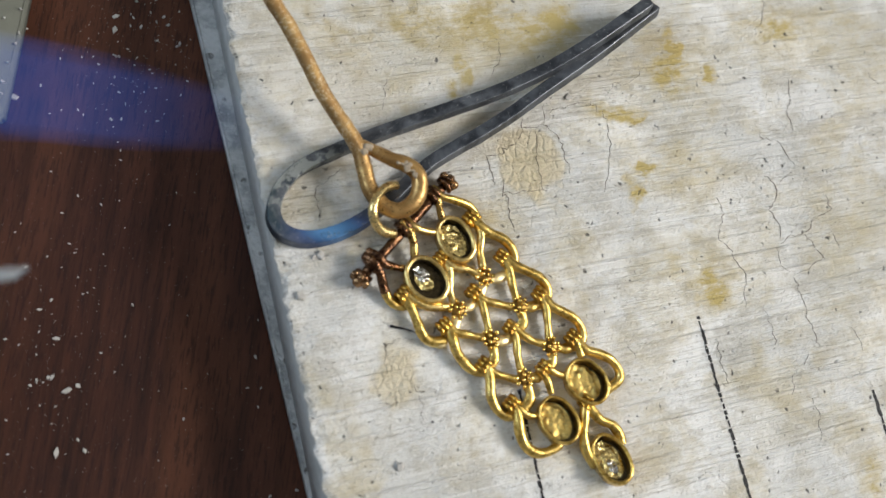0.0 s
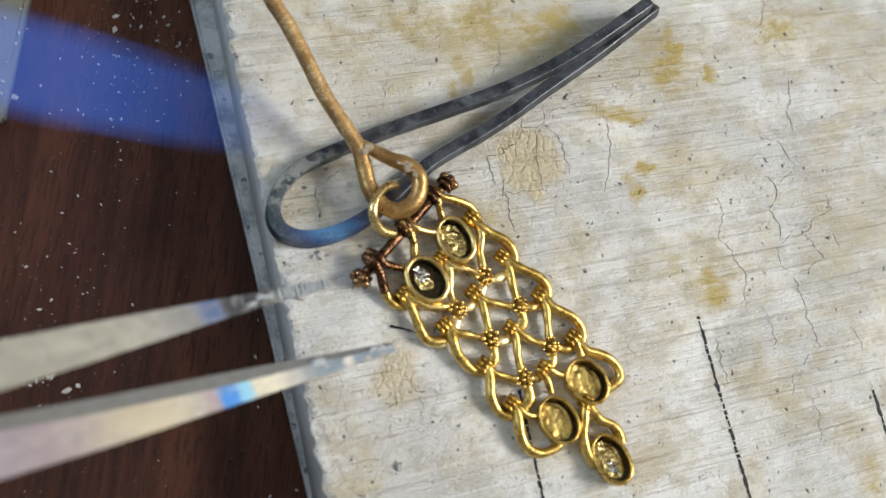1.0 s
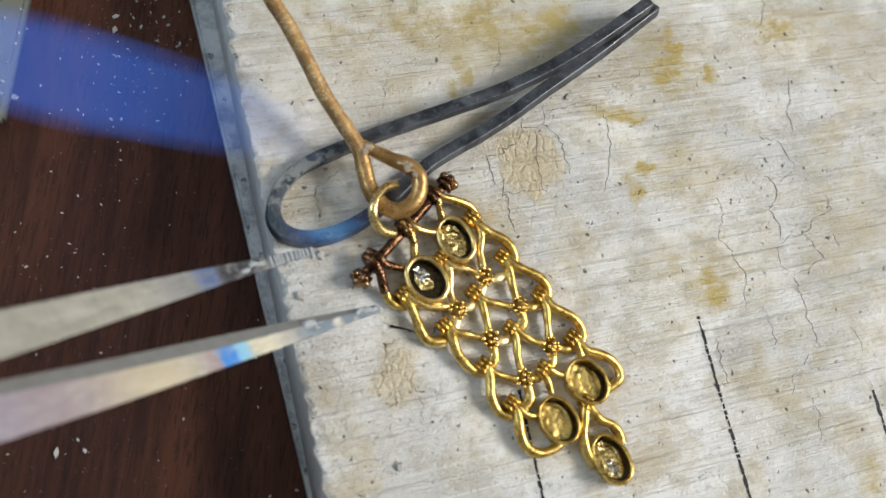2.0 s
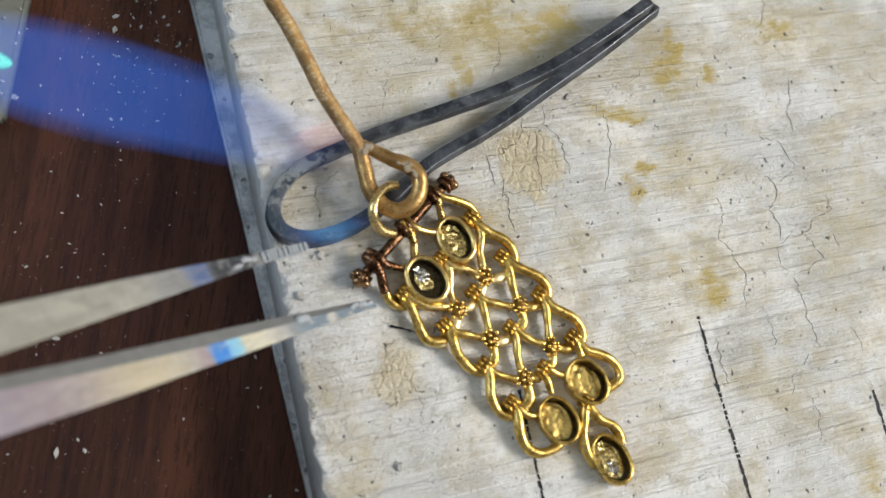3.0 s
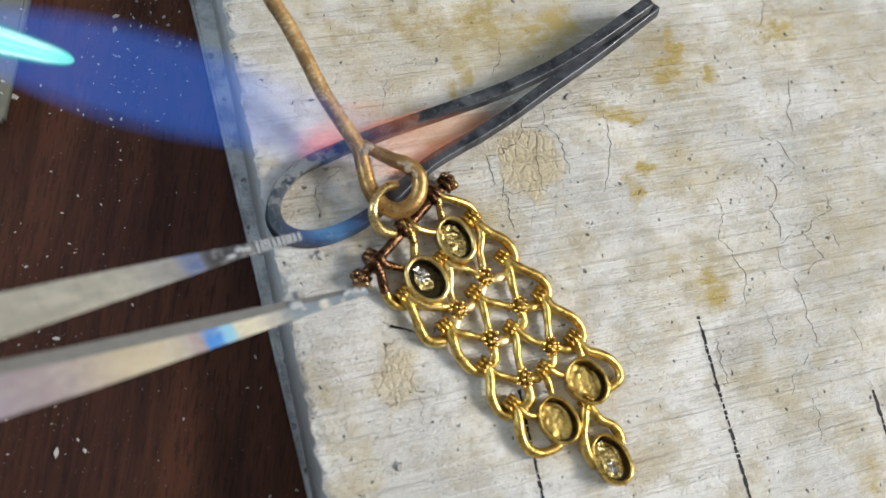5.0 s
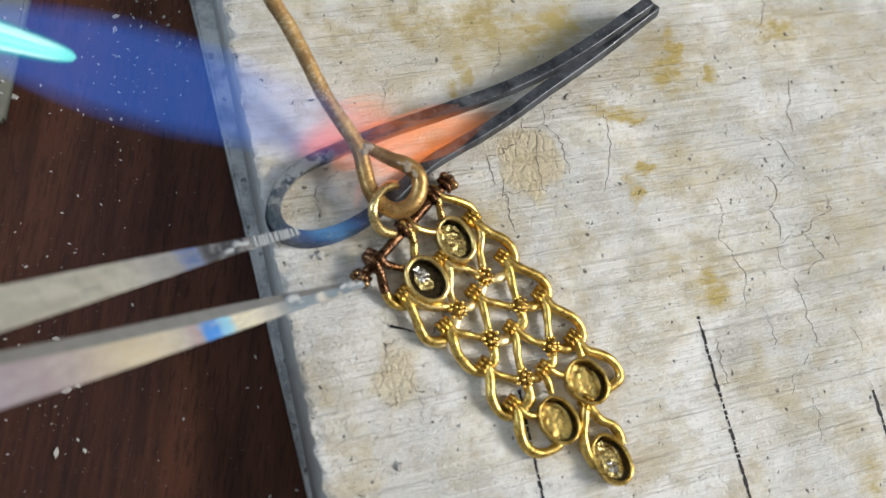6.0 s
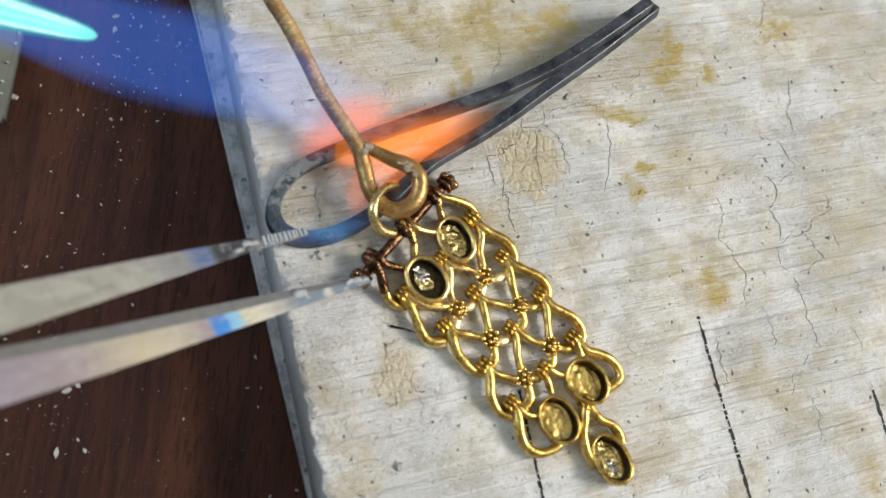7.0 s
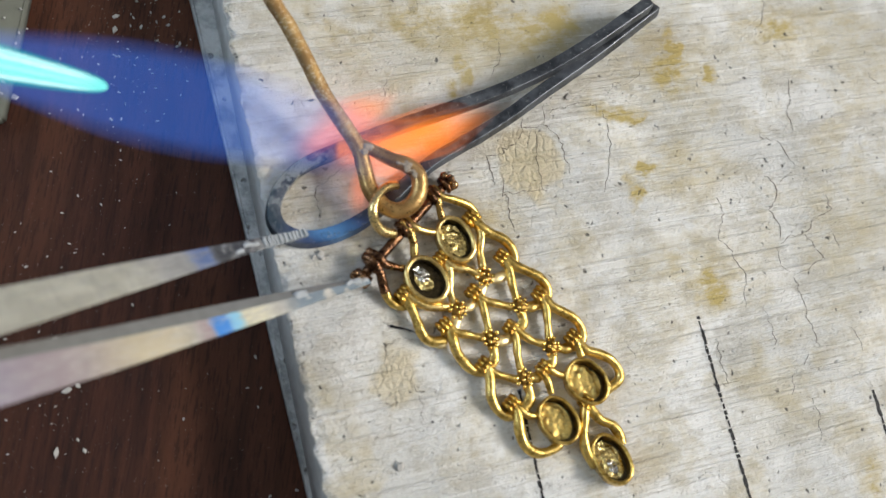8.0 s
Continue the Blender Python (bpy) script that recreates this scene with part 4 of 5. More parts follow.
    # coils where the links grip the row above
    for c in ((-5.27, -5.54, 0.95), (-0.46, -1.31, 0.95), (3.45, 3.57, 0.95), (-0.62, -9.29, 0.95), (3.10, -5.44, 0.95), (6.89, -1.19, 0.95), (3.86, -13.89, 0.95),
              (7.34, -9.65, 0.95), (11.26, -5.74, 0.95), (6.71, -18.44, 0.95), (10.99, -14.44, 0.95), (14.99, -11.02, 0.95), (15.95, -18.69, 0.95)):
        coil(root, c, d + Vector((rnd.uniform(-0.15, 0.15), rnd.uniform(-0.15, 0.15), rnd.uniform(-0.12, 0.12))), 3, rnd.uniform(0.64, 0.74), rnd.uniform(0.27, 0.31), GOLD_DEEP)

    oval_cup(root, (1.34, 0.64, 0.05), 3.0, 2.12, -66, (4, -6), 2.0, 0.52, (0.90, -0.12, 0.13), LEAF_BRIGHT)
    oval_cup(root, (-2.53, -4.09, 0.05), 3.0, 2.4, -56, (0, -4), 2.0, 0.52, (0.56, -0.10, 0.18), LEAF_BRIGHT, (120, 0.36, 0.46))
    oval_cup(root, (16.18, -16.45, 0.05), 2.95, 2.35, -56, (4, -8), 2.1, 0.36, (0.92, -0.10, 0.06))
    oval_cup(root, (12.27, -20.74, 0.05), 2.95, 2.2, -64, (5, -8), 2.1, 0.34, (0.92, -0.10, 0.06))
    oval_cup(root, (18.47, -25.57, 0.05), 3.15, 2.1, -68, (6, -14), 2.0, 0.40, (0.86, -0.12, 0.14), LEAF_BRIGHT, (-95, 0.30, 0.34))

    # open jump ring through the wire loop
    link(root, (-5.75, 6.89, 2.80), (-7.28, 6.28, 4.00), (-8.64, 4.77, 5.00), (-9.16, 3.12, 5.00), (-8.65, 1.90, 4.00), (-7.52, 1.25, 3.00), (-6.11, 1.26, 2.20), r=0.54, material=GOLD_RING, name="jump_ring")
    return root


pendant()


# ---- flakes of plaster on the bench ----
DRIFTS = [(-45.40, -10.56, -11), (-37.06, 22.91, -11), (-34.12, 30.72, -11)]


def flakes():
    rnd = random.Random(11)
    spots = [(-49.33, 21.47, -11), (-43.67, -8.00, -11), (-42.40, -14.00, -11), (-43.28, -20.89, -11), (-45.60, -4.55, -11), (-44.02, -12.40, -11), (-37.90, 32.80, -11), (-38.00, 31.09, -11),
             (-30.11, 29.56, -11), (-31.51, 32.06, -11), (-40.30, -20.80, -11), (-21.21, -10.74, -11), (-22.19, -14.43, -11), (-20.60, -14.48, -11), (-29.54, -17.76, -11),
             (-44.44, -12.39, -11), (-41.21, -13.46, -11), (-16.66, -26.63, -11), (-37.81, 27.42, -11), (-38.25, 18.99, -11)]
    sizes = [1.5, 1.2, 1.4, 1.3, 0.8, 0.8, 1.2, 1.5, 0.9, 0.7, 0.7, 0.7, 0.5, 0.4, 0.5, 0.8, 0.9, 0.6, 0.6, 0.7]
    spots += [(-48.48, 31.52, -8), (-48.55, 28.42, -8), (-50.24, 30.22, -8), (-48.87, 27.01, -8), (-49.64, 24.51, -8), (-50.09, 22.12, -8), (-50.15, 20.63, -8), (-48.20, 30.43, -11), (-35.41, 35.02, -11), (-33.67, 33.65, -11),
              (-32.97, 32.36, -11), (-32.08, 33.13, -11), (-36.11, 31.60, -11), (-34.82, 31.61, -11), (-30.46, 29.15, -11), (-38.08, 27.55, -11), (-37.40, 27.36, -11), (-35.57, 26.32, -11), (-37.89, 24.60, -11), (-29.96, 22.56, -11),
              (-36.57, 21.06, -11), (-34.15, 20.19, -11)]
    sizes += [0.4, 0.55, 0.4, 0.4, 0.5, 0.8, 0.55, 0.5, 0.5, 0.5, 0.6, 0.7, 0.4, 0.7, 0.5, 0.45, 0.5, 0.4, 0.4, 0.45, 0.45, 0.5]
    for p, s in zip(spots, sizes):
        s *= 0.8
        bm = bmesh.new()
        n, t = rnd.randint(4, 6), rnd.uniform(0, math.pi)
        loop = []
        for k in range(n):
            a = 2 * math.pi * k / n
            x, y = math.cos(a) * s * 0.62 * rnd.uniform(0.6, 1.1), math.sin(a) * s * 0.34 * rnd.uniform(0.6, 1.2)
            loop.append((x * math.cos(t) - y * math.sin(t), x * math.sin(t) + y * math.cos(t)))
        low = [bm.verts.new((V(p) + Vector((x, y, 0))) * MM) for x, y in loop]
        top = [bm.verts.new((V(p) + Vector((x * 0.85, y * 0.85, 0.18 + rnd.uniform(0, 0.15)))) * MM) for x, y in loop]
        bm.faces.new(top)
        bm.faces.new(low[::-1])
        for k in range(n):
            bm.faces.new((low[k], low[(k + 1) % n], top[(k + 1) % n], top[k]))
        tagged(part("plaster_flake", bm, FLAKE, flat=True), "small white plaster flake lying on the dark bench", "flake", group="plaster flakes")
    for p, r in (((-19.47, 1.36, 0.05), 0.42), ((-14.55, -0.74, 0.05), 0.5), ((-15.21, -1.07, 0.05), 0.3), ((-6.56, -24.67, 0.05), 0.55), ((-16.84, -5.48, 0), 0.5), ((17.67, 19.90, 0.05), 0.45)):
        bm = bmesh.new()
        ball(bm, p, r, 3, 0.6)
        for v in bm.verts:
            v.co += v.normal * 0.3 * MM * noise.fractal(v.co * 2300, 1.0, 2.0, 3)
        tagged(part("plaster_crumb", bm, FLAKE), "white plaster crumb lying on the soldering board", "crumb", group="crumbs on the board")
    hair = part("dark_thread", tube([(-6.84, -9.02, 0.12), (-5.95, -9.25, 0.2), (-4.91, -9.47, 0.2), (-3.72, -9.94, 0.12)], lambda u: 0.16 - 0.1 * u, 8), INK)
    tagged(hair, "short dark thread lying on the white board", "thread")
    bm = bmesh.new()
    for k in range(620):
        pick = rnd.random()
        if pick < 0.3:
            x, y = rnd.gauss(DRIFTS[0][0], 5), rnd.gauss(DRIFTS[0][1], 7)
        elif pick < 0.55:
            x, y = rnd.gauss(DRIFTS[1][0], 4), rnd.gauss(DRIFTS[1][1], 8)
        elif pick < 0.7:
            x, y = rnd.gauss(DRIFTS[2][0], 4), rnd.gauss(DRIFTS[2][1], 4)
        else:
            x, y = rnd.uniform(-62, -17), rnd.uniform(-42, 45)
        if x > lx(y) - 0.6:
            continue
        r = 0.03 + 0.15 * rnd.random() ** 6
        m = Matrix.Translation(Vector((x, y, DESK + r * 0.4)) * MM) @ pose(0, 0, 0, 0, 0, rnd.uniform(0, 180)) @ Matrix.Diagonal((1.6, 0.8, 0.5, 1))
        bmesh.ops.create_icosphere(bm, subdivisions=1, radius=r * MM, matrix=m)
    tagged(part("plaster_dust", bm, FLAKE, flat=True), "scattered white plaster crumbs on the dark bench", "crumbs", kind="stuff")


flakes()


# ---- tweezers ----
def arm_mesh(side, tip_x):
    """One arm, from the joint to the tip: a strip that narrows and ends in a ridged point."""
    bm = bmesh.new()
    rows = []
    for k in range(61):
        u = k / 60
        x = tip_x * u
        left = tip_x - x
        if side > 0:
            half = 0.85 + 1.95 * min(1, (left - 9) / 34) ** 0.9 if left > 9 else 0.42 + 0.43 * (left / 9)
            y = -0.85 + 4.6 * u
        else:
            half = 1.12 + 1.85 * min(1, (left - 9) / 36) ** 0.9 if left > 9 else 0.55 + 0.57 * (left / 9)
            y = -2.5 - 1.25 * u - 0.25 * max(0, 1 - abs(left - 30) / 25)
        thick = 0.5 if left > 10 else 0.38 + 0.12 * left / 10
        tilt = radians(-13 if side > 0 else -9)
        ring = []
        brow = half - 0.06 if side > 0 else half - min(1.5, half * 0.85)
        for a, b in ((half, thick if side > 0 else -thick * 0.15), (brow, thick + 0.03), (-half + 0.06, thick + 0.03), (-half, thick - 0.05), (-half + min(half, 1.3), -thick), (half - 0.2, -thick)):
            yy, zz = a * math.cos(tilt) - b * math.sin(tilt), a * math.sin(tilt) + b * math.cos(tilt)
            ring.append(bm.verts.new(Vector((x, y + yy, zz)) * MM))
        rows.append(ring)
    for a, b in zip(rows, rows[1:]):
        for k in range(6):
            bm.faces.new((a[k], a[(k + 1) % 6], b[(k + 1) % 6], b[k]))
    bm.faces.new(rows[0])
    bm.faces.new(rows[-1][::-1])
    return bm


# pale crust of flux, also the painted highlight on the grip ridges
FLUX_GLINT = plain("flux_glint", (0.50, 0.54, 0.58), 0.5, 0.2, 1.5, 0.15)
FACET_SHADE = plain("shaded_facet_steel", (0.30, 0.30, 0.29), 0.5, 0.2, 0.8, 0.1)


def tweezers():
    root = thing("tweezers", "worn steel soldering tweezers with rainbow heat tint", "tweezers")
    for name_side, tip, warm in ((1, 115.5, False), (-1, 121.0, True)):
        m = tweezer_material("tinted_steel", tip - 12.2 if not warm else tip - 18.1, warm)
        one = part("arm", arm_mesh(name_side, tip), m, root, "arm with blue and straw heat tint" if warm else "arm with a dark heat band", sharp=20)
        for k in range(11 if name_side > 0 else 0):
            bm = bmesh.new()
            x = tip - 0.4 - k * 0.52 + 0.1 * math.sin(k * 5.1)
            w = 0.42 + 0.033 * (k * 0.52)
            y = -0.85 + 4.6 * x / tip
            bmesh.ops.create_cube(bm, size=1, matrix=Matrix.Translation(Vector((x, y, 0.36 + 0.012 * k)) * MM) @ Matrix.Diagonal((0.26 * MM, w * 2.1 * MM, 0.5 * MM, 1)))
            # ridges coloured pale to stand for the highlights along them
            part("grip_ridge", bm, FLUX_GLINT, one, "grip ridge, its highlight put into a pale colour", flat=True)
        for back, off, size in (((9.0, 0.3, 0.75), (8.3, -0.3, 0.5), (2.6, 0.2, 0.5), (1.6, 0.1, 0.55), (0.6, 0.0, 0.4)) if warm else ((8.6, -0.3, 0.6), (7.4, 0.2, 0.5), (6.6, 0.1, 0.4))):
            y = (-3.75 if warm else -0.85 + 4.6 * (tip - back) / tip) + off
            bm = tube([(tip - back - size, y - 0.1, 0.38), (tip - back - 0.2 * size, y + 0.08, 0.5), (tip - back + size, y, 0.4)], size * 0.55, sides=12, n=6, rough=0.7, flat=0.5)
            part("flux_crust", bm, FLUX_GLINT, one, "white flux crust")
        # top facet in a plain grey, painted for the darkness it mirrors
        if warm:
            one.data.materials.append(FACET_SHADE)
            for f in one.data.polygons:
                if f.index < 360 and f.index % 6 == 0:
                    f.material_index = 1
        ARMS.append(one)
    bm = bmesh.new()
    bmesh.ops.create_cube(bm, size=1, matrix=Matrix.Translation(Vector((-4, 0, 0)) * MM) @ Matrix.Diagonal((16 * MM, 7 * MM, 4 * MM, 1)))
    bmesh.ops.bevel(bm, geom=bm.edges[:], offset=1.2 * MM, segments=3, affect="EDGES")
    part("joint", bm, tweezer_material("joint_steel", 200, False), root)
    return root


ARMS = []
TWEEZERS = tweezers()


# ---- flames: nested skins of burning gas ----
def skin(length, width, back, k, seed, squash=1.0, wave=0.0):
    """A long drop along x: blunt behind, pointed in front; k shrinks it towards its axis."""
    bm = bmesh.new()
    rings, sides, n = [], 24, 30
    for i in range(n + 1):
        u = i / n
        x = -back + (length + back) * u
        r = width * k * math.sin(math.pi * (0.06 + 0.94 * u) ** 0.62) ** 0.8 if u < 1 else 0.001
        ring = []
        for s in range(sides):
            a = 2 * math.pi * s / sides
            j = 1 + wave * noise.noise(Vector((x * 0.12, math.cos(a) * 1.2 + seed, math.sin(a) * 1.2)))
            ring.append(bm.verts.new(Vector((x, math.cos(a) * r * j, math.sin(a) * r * j * squash)) * MM))
        rings.append(ring)
    for a, b in zip(rings, rings[1:]):
        for s in range(sides):
            bm.faces.new((a[s], a[(s + 1) % sides], b[(s + 1) % sides], b[s]))
    return bm


def drop(profile, k, seed, wave):
    """A skin turned round x from (place, radius) rows, shrunk by k towards its axis."""
    bm, rings, sides = bmesh.new(), [], 28
    line = curve([(x, r, 0) for x, r in profile], 5)
    for p in line:
        ring = []
        for s in range(sides):
            a = 2 * math.pi * s / sides
            j = 1 + wave * noise.noise(Vector((p.x * 0.1 + seed, math.cos(a) * 1.2, math.sin(a) * 1.2)))
            r = max(p.y, 0.004) * k * j
            ring.append(bm.verts.new(Vector((p.x, math.cos(a) * r, math.sin(a) * r)) * MM))
        rings.append(ring)
    for a, b in zip(rings, rings[1:]):
        for s in range(sides):
            bm.faces.new((a[s], a[(s + 1) % sides], b[(s + 1) % sides], b[s]))
    return bm


LATE = []


def torch_flame():
    root = thing("torch_flame", "blue gas torch flame with a bright cyan inner cone", "flame")
    outer = flame_material("blue_flame", (0.042, 0.160, 0.66), 2.2, 0.0104, -60, -40, 10, 38)
    wide = [(-34, 1.4), (-22, 1.9), (-11.5, 2.75), (0, 4.6), (8, 5.0), (14, 4.8), (28, 3.7), (40, 2.0), (47, 0)]
    for k in range(11):
        one = part("outer_flame", drop(wide, 1.07 - 0.040 * k, k * 0.2, 0.10), outer, root, "blue outer flame")
        if k % 2 == 0:
            LATE.append((one, k))
    slim = [(-34, 2.5), (-20, 1.95), (-11.5, 1.48), (-6, 1.12), (-3, 0.88), (-1.2, 0.64), (-0.35, 0.38), (0, 0)]
    halo = flame_material("green_halo", (0.015, 0.62, 0.46), 1.1, 0.11, -60, -40, 2, 4)
    core = flame_material("cyan_cone", (0.30, 1.0, 0.86), 1.2, 0.45, -60, -40, 2, 4)
    streak = flame_material("white_streak", (0.90, 1.0, 0.98), 2.0, 0.42, -60, -40, -3.5, -0.6)
    for k, m in ((1.36, halo), (1.24, halo), (1.13, halo), (1.0, core), (0.9, core), (0.72, core)):
        part("inner_cone", drop(slim, k, 0, 0.0), m, root, "cyan inner cone")
    # bright threads of gas run down the cone
    for turn, wide_k in ((84, 1.0), (52, 0.6), (12, 0.8), (-30, 0.5), (-84, 0.9), (150, 0.7), (215, 0.7)):
        a = radians(turn)
        for k in (1.0, 0.6):
            line = [(x * 0.985, math.sin(a) * r * 0.86, math.cos(a) * r * 0.86) for x, r in slim]
            fine = lambda u, k=k, w=wide_k: (0.34 * (1 - u) + 0.05) * k * w
            part("cone_streak", tube(line, fine, sides=8, n=3), streak, root, "white-hot thread of gas")
    return root


def tongue(root, name, c, way, length, width, material, squash=0.7, seed=0):
    """A lick of flame, hidden in its seat or risen out of it."""
    one = part(name, skin(length * 0.55, width, length * 0.45, 1.0, seed, squash, 0.5), material, root)
    d = V(way)
    return one, V(c), math.degrees(math.atan2(d.y, d.x))


LICKS = []


def hot_flame():
    root = thing("orange_flame", "orange flame licking round the heated wire and rod", "flame")
    pink = flame_material("pink_flame", (1.0, 0.19, 0.11), 1.9, 0.030, -4.6, 0, 0, 5.2, 0.5)
    peach = flame_material("peach_flame", (1.0, 0.23, 0.04), 2.0, 0.048, -5, 0, 0, 6.5, 0.6)
    orange = flame_material("orange_flame", (1.0, 0.225, 0.012), 2.0, 0.072, -9.5, -4, -3, 10.5, 0.6)
    rod_glow = flame_material("amber_rod_glow", (1.0, 0.27, 0.015), 1.8, 0.055, -2.2, 0, 0, 2.4, 0.4)
    plan = []
    for k in range(6):
        plan.append(((-13.92, 12.83, 1.9), (-8.07, 17.23, 1.9), 12.0 - 0.9 * k, 1.9 - 0.24 * k, pink, 1.9 + 0.65 * k, 14))
    for k in range(5):
        plan.append(((-9.48, 15.55, 2.4), (-3.74, 19.43, 2.4), 12.5 - 1.0 * k, 2.3 - 0.35 * k, peach, 4.6 + 0.5 * k, 12))
    for k in range(3):
        plan.append(((-11.51, 14.64, 1.6), (-6.00, 18.03, 1.6), 12 - k, 3.2 - 0.6 * k, pink, 5.0 + 0.6 * k, 8))
    for k in range(8):
        plan.append(((-1.48, 13.67, 2), (7.37, 16.95, 2), 23 - 1.9 * k, 3.4 - 0.36 * k, orange, 3.8 + 0.55 * k, 3))
    for k in range(4):
        plan.append(((-4.05, 13.50, 1.6), (5.12, 17.36, 1.6), 21 - 1.5 * k, 1.7 - 0.3 * k, orange, 5.0 + 0.5 * k, 2))
    for k in range(3):
        plan.append(((-9.90, 7.04, 1.2), (-9.30, 11.73, 1.2), 7 - 1.2 * k, 1.1 - 0.28 * k, peach, 5.4 + 0.6 * k, 5))
    for k in range(4):
        plan.append(((-9.72, 11.31, 2.8), (-5.65, 13.09, 2.8), 9 - k, 1.7 - 0.3 * k, peach, 5.0 + 0.5 * k, 4))
    for k in range(3):
        plan.append(((-6.90, 9.60, 1.4), (-4.20, 8.20, 1.4), 7 - k, 1.9 - 0.4 * k, peach, 5.2 + 0.6 * k, 4))
    # small amber tongues stand in for the spot glowing on the rod
    for k in range(4):
        plan.append(((-11.92, 11.17, 2.6), (-12.64, 9.39, 2.6), 3.4 - 0.5 * k, 0.95 - 0.18 * k, rod_glow, 5.0 + 0.6 * k, 5))
    for n, (c, to, length, width, m, t, swing) in enumerate(plan):
        one, c, rz = tongue(root, "flame_tongue", c, V(to) - V(c), length, width, m, 0.6, n)
        LICKS.append((one, c, rz, t, width, swing))
    return root


FLAME = torch_flame()
hot_flame()


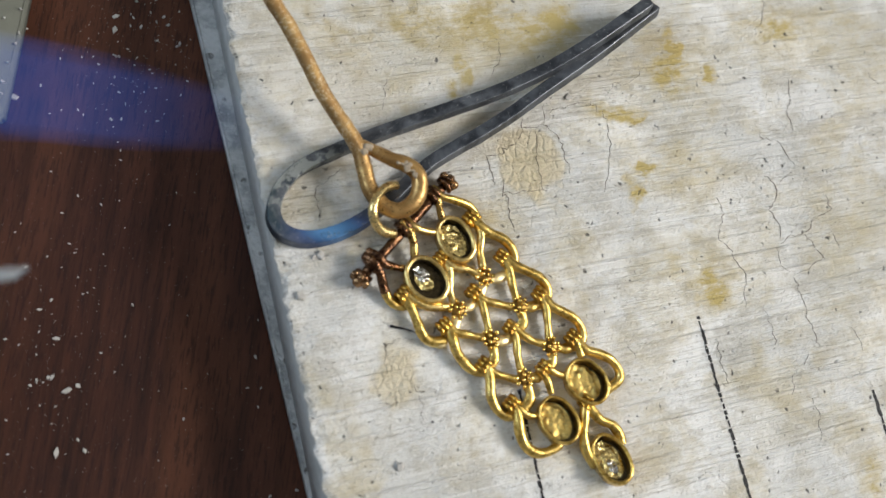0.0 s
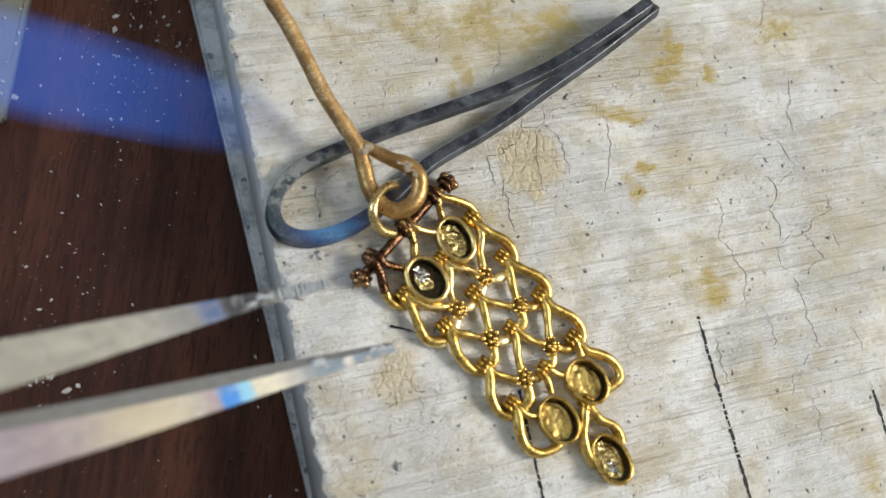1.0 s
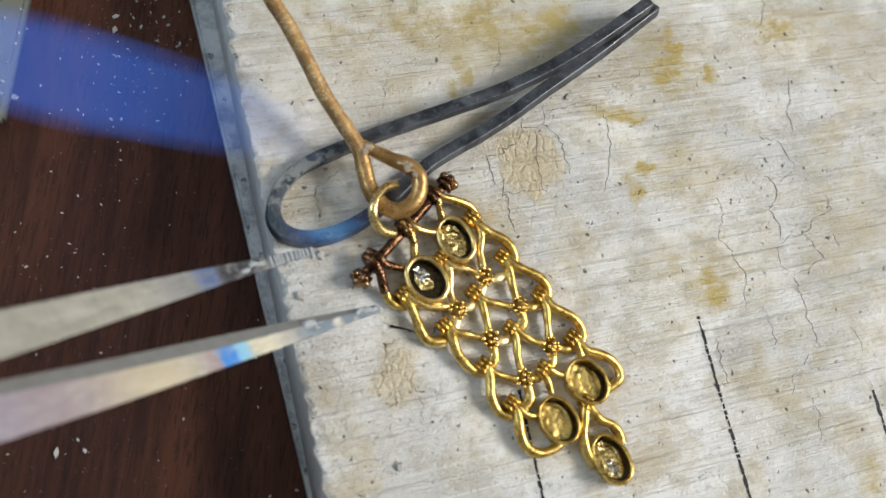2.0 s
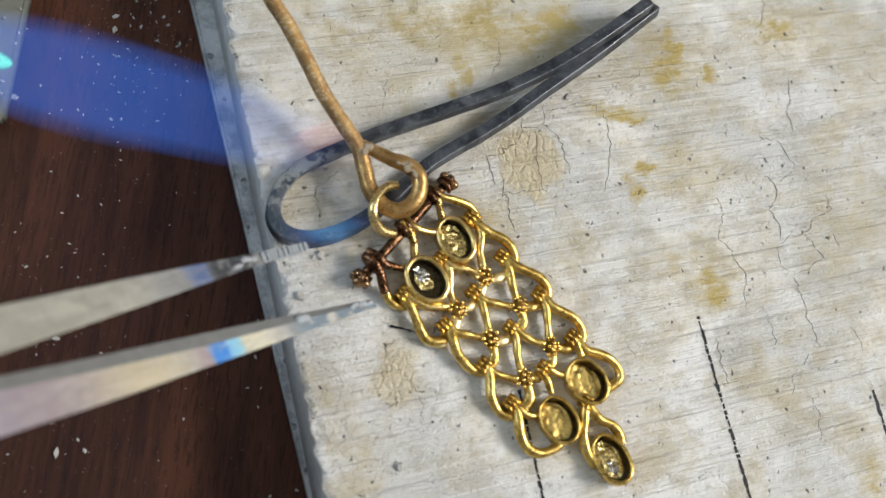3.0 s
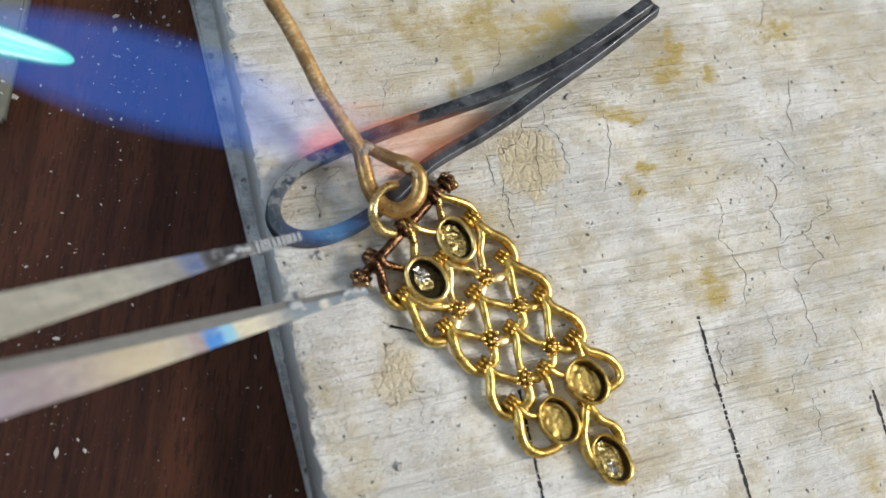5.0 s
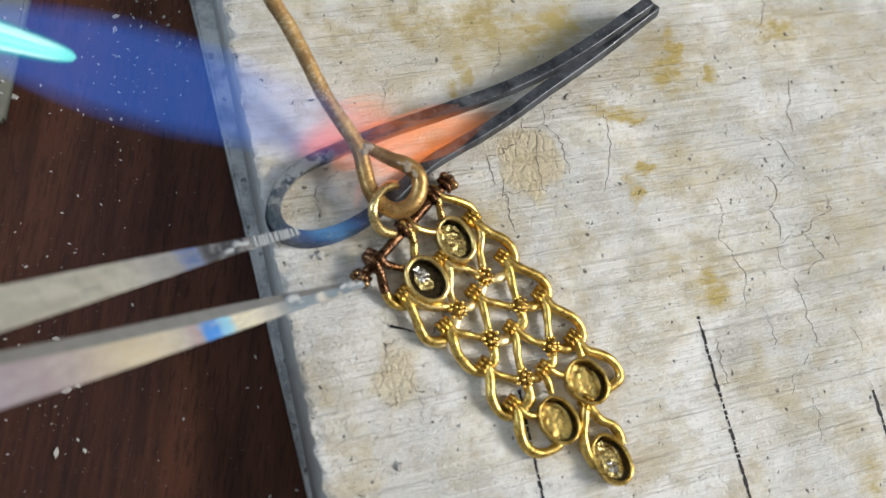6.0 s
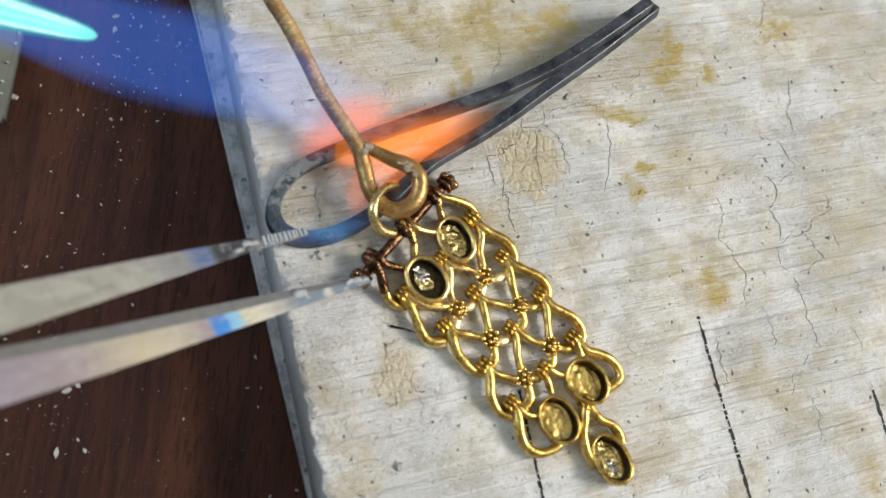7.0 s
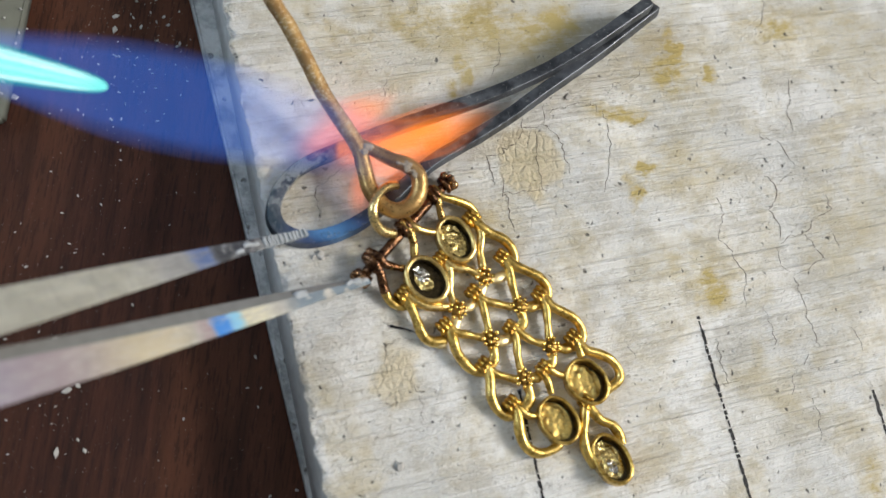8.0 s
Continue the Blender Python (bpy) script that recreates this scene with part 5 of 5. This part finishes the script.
# ---- what moves ----
def motions():
    walk(TWEEZERS, [
        (0, pose(-0.16267, -0.02205, 0.02671, 0, 8.63, 11.09)),
        (0.1, pose(-0.15335, -0.01681, 0.02664, 0, 8.66, 11.01)),
        (0.2, pose(-0.13918, -0.02401, 0.03164, 0, 7.70, 14.54)),
        (0.3, pose(-0.12638, -0.03090, 0.04390, 0, 14.69, 17.94)),
        (0.4, pose(-0.12537, -0.03412, 0.04772, 0, 18.09, 17.86)),
        (0.5, pose(-0.12299, -0.03615, 0.04891, 0, 21.25, 15.39)),
        (0.7, pose(-0.11973, -0.03835, 0.05080, 0, 20.12, 14.06)),
        (1, pose(-0.11959, -0.03775, 0.05061, 0, 19.98, 14.71)),
        (1.5, pose(-0.11730, -0.03726, 0.04808, 0, 21.62, 16.61)),
        (3, pose(-0.11849, -0.03798, 0.04833, 0, 20.92, 17.70)),
        (3.5, pose(-0.11876, -0.03786, 0.04864, 0, 20.69, 17.95)),
        (4, pose(-0.11876, -0.03774, 0.04853, 0, 20.83, 17.90)),
        (4.5, pose(-0.11886, -0.03755, 0.04843, 0, 20.97, 17.99)),
        (6, pose(-0.11886, -0.03640, 0.04819, 0, 21.38, 18.05)),
        (6.5, pose(-0.11879, -0.03613, 0.04801, 0, 21.51, 18.15)),
        (7, pose(-0.11776, -0.03581, 0.04786, 0, 21.65, 17.99)),
        (7.5, pose(-0.11736, -0.03571, 0.04779, 0, 21.79, 17.78)),
        (8, pose(-0.11750, -0.03553, 0.04771, 0, 21.92, 17.89)),
    ])
    # the two arms close as the fingers squeeze
    squeeze = [(0, 0.84), (0.1, 0.92), (0.2, 0.48), (0.3, 0.13), (0.4, 0.34), (0.5, 0.36), (0.7, 0.22), (1, 0.09), (1.5, 0.09), (3, 0.06), (3.5, 0.04), (4, 0.01), (4.5, -0.01), (6, -0.06), (6.5, -0.11), (7, -0.17), (7.5, -0.16), (8, -0.17)]
    for one, side in zip(ARMS, (1, -1)):
        walk(one, [(t, pose(0, 0, 0, 0, 0, side * turn)) for t, turn in squeeze])
    walk(FLAME, [
    (0, pose(-0.05573, 0.01413, 0.01300, 0.00, 12.00, -2.87)),
    (0.1, pose(-0.05540, 0.01283, 0.01300, 0.00, 12.00, -4.36)),
    (0.2, pose(-0.05500, 0.00926, 0.01300, 0.00, 12.00, -6.17)),
    (0.3, pose(-0.05460, 0.01128, 0.01300, 0.00, 12.00, -8.88)),
    (0.4, pose(-0.05420, 0.01462, 0.01300, 0.00, 12.00, -5.20)),
    (0.5, pose(-0.05390, 0.01497, 0.01300, 0.00, 12.00, -7.03)),
    (0.7, pose(-0.05300, 0.01432, 0.01300, 0.00, 12.00, -8.52)),
    (1, pose(-0.05102, 0.01661, 0.01300, 0.00, 12.00, -8.61)),
    (1.5, pose(-0.04940, 0.01615, 0.01300, 0.00, 12.00, -8.09)),
    (2.8, pose(-0.04585, 0.01609, 0.01300, 0.00, 12.00, -10.24)),
    (3, pose(-0.04536, 0.01517, 0.01300, 0.00, 12.00, -9.79)),
    (3.2, pose(-0.04505, 0.01613, 0.01300, 0.00, 12.00, -10.16)),
    (3.5, pose(-0.04541, 0.01629, 0.01300, 0.00, 12.00, -10.79)),
    (3.8, pose(-0.04394, 0.01649, 0.01300, 0.00, 12.00, -10.65)),
    (4.1, pose(-0.04290, 0.01584, 0.01300, 0.00, 12.00, -9.47)),
    (4.5, pose(-0.04154, 0.01651, 0.01300, 0.00, 12.00, -9.84)),
    (4.7, pose(-0.04050, 0.01627, 0.01300, 0.00, 12.00, -9.82)),
    (5.8, pose(-0.03933, 0.01526, 0.01300, 0.00, 12.00, -8.74)),
    (6, pose(-0.03961, 0.01614, 0.01300, 0.00, 12.00, -9.82)),
    (6.2, pose(-0.03918, 0.01563, 0.01300, 0.00, 12.00, -9.29)),
    (6.5, pose(-0.03780, 0.01715, 0.01300, 0.00, 12.00, -8.80)),
    (6.7, pose(-0.03893, 0.01606, 0.01300, 0.00, 12.00, -9.78)),
    (6.8, pose(-0.03863, 0.01656, 0.01300, 0.00, 12.00, -9.65)),
    (7, pose(-0.03773, 0.01855, 0.01300, 0.00, 12.00, -8.47)),
    (7.1, pose(-0.03772, 0.01824, 0.01300, 0.00, 12.00, -8.54)),
    (7.2, pose(-0.03769, 0.01703, 0.01300, 0.00, 12.00, -7.53)),
    (7.3, pose(-0.03775, 0.01475, 0.01300, 0.00, 12.00, -6.20)),
    (7.5, pose(-0.03774, 0.01427, 0.01300, 0.00, 12.00, -6.31)),
    (7.7, pose(-0.03680, 0.01432, 0.01300, 0.00, 12.00, -6.29)),
    (7.8, pose(-0.03657, 0.01356, 0.01300, 0.00, 12.00, -6.48)),
    (8, pose(-0.03656, 0.01320, 0.01300, 0.00, 12.00, -6.56)),
])
    # the gas catches: most skins of the flame shoot forward during the first second
    for one, k in LATE:
        walk(one, [(0.0, pose((-34 - k) * MM, 0, 0)), (0.25, pose((-24 - k) * MM, 0, 0)), (0.6 + 0.03 * k, pose(-5 * MM, 0, 0)), (1.2, pose(0, 0, 0)), (8.0, pose(0, 0, 0))])
    for one, c, rz, t, width, swing in LICKS:
        low = pose(c.x * MM, c.y * MM, (-width - 1.2) * MM, 0, 0, rz - swing)
        mid = pose(c.x * MM, c.y * MM, (c.z - 1.2) * MM, 0, 0, rz - swing * 0.7)
        top = pose(c.x * MM, c.y * MM, c.z * MM, 0, 0, rz)
        walk(one, [(0.0, low), (t - 0.7, low), (t + 0.9, mid), (8.0 if t < 6.9 else 8.5, top)])


motions()
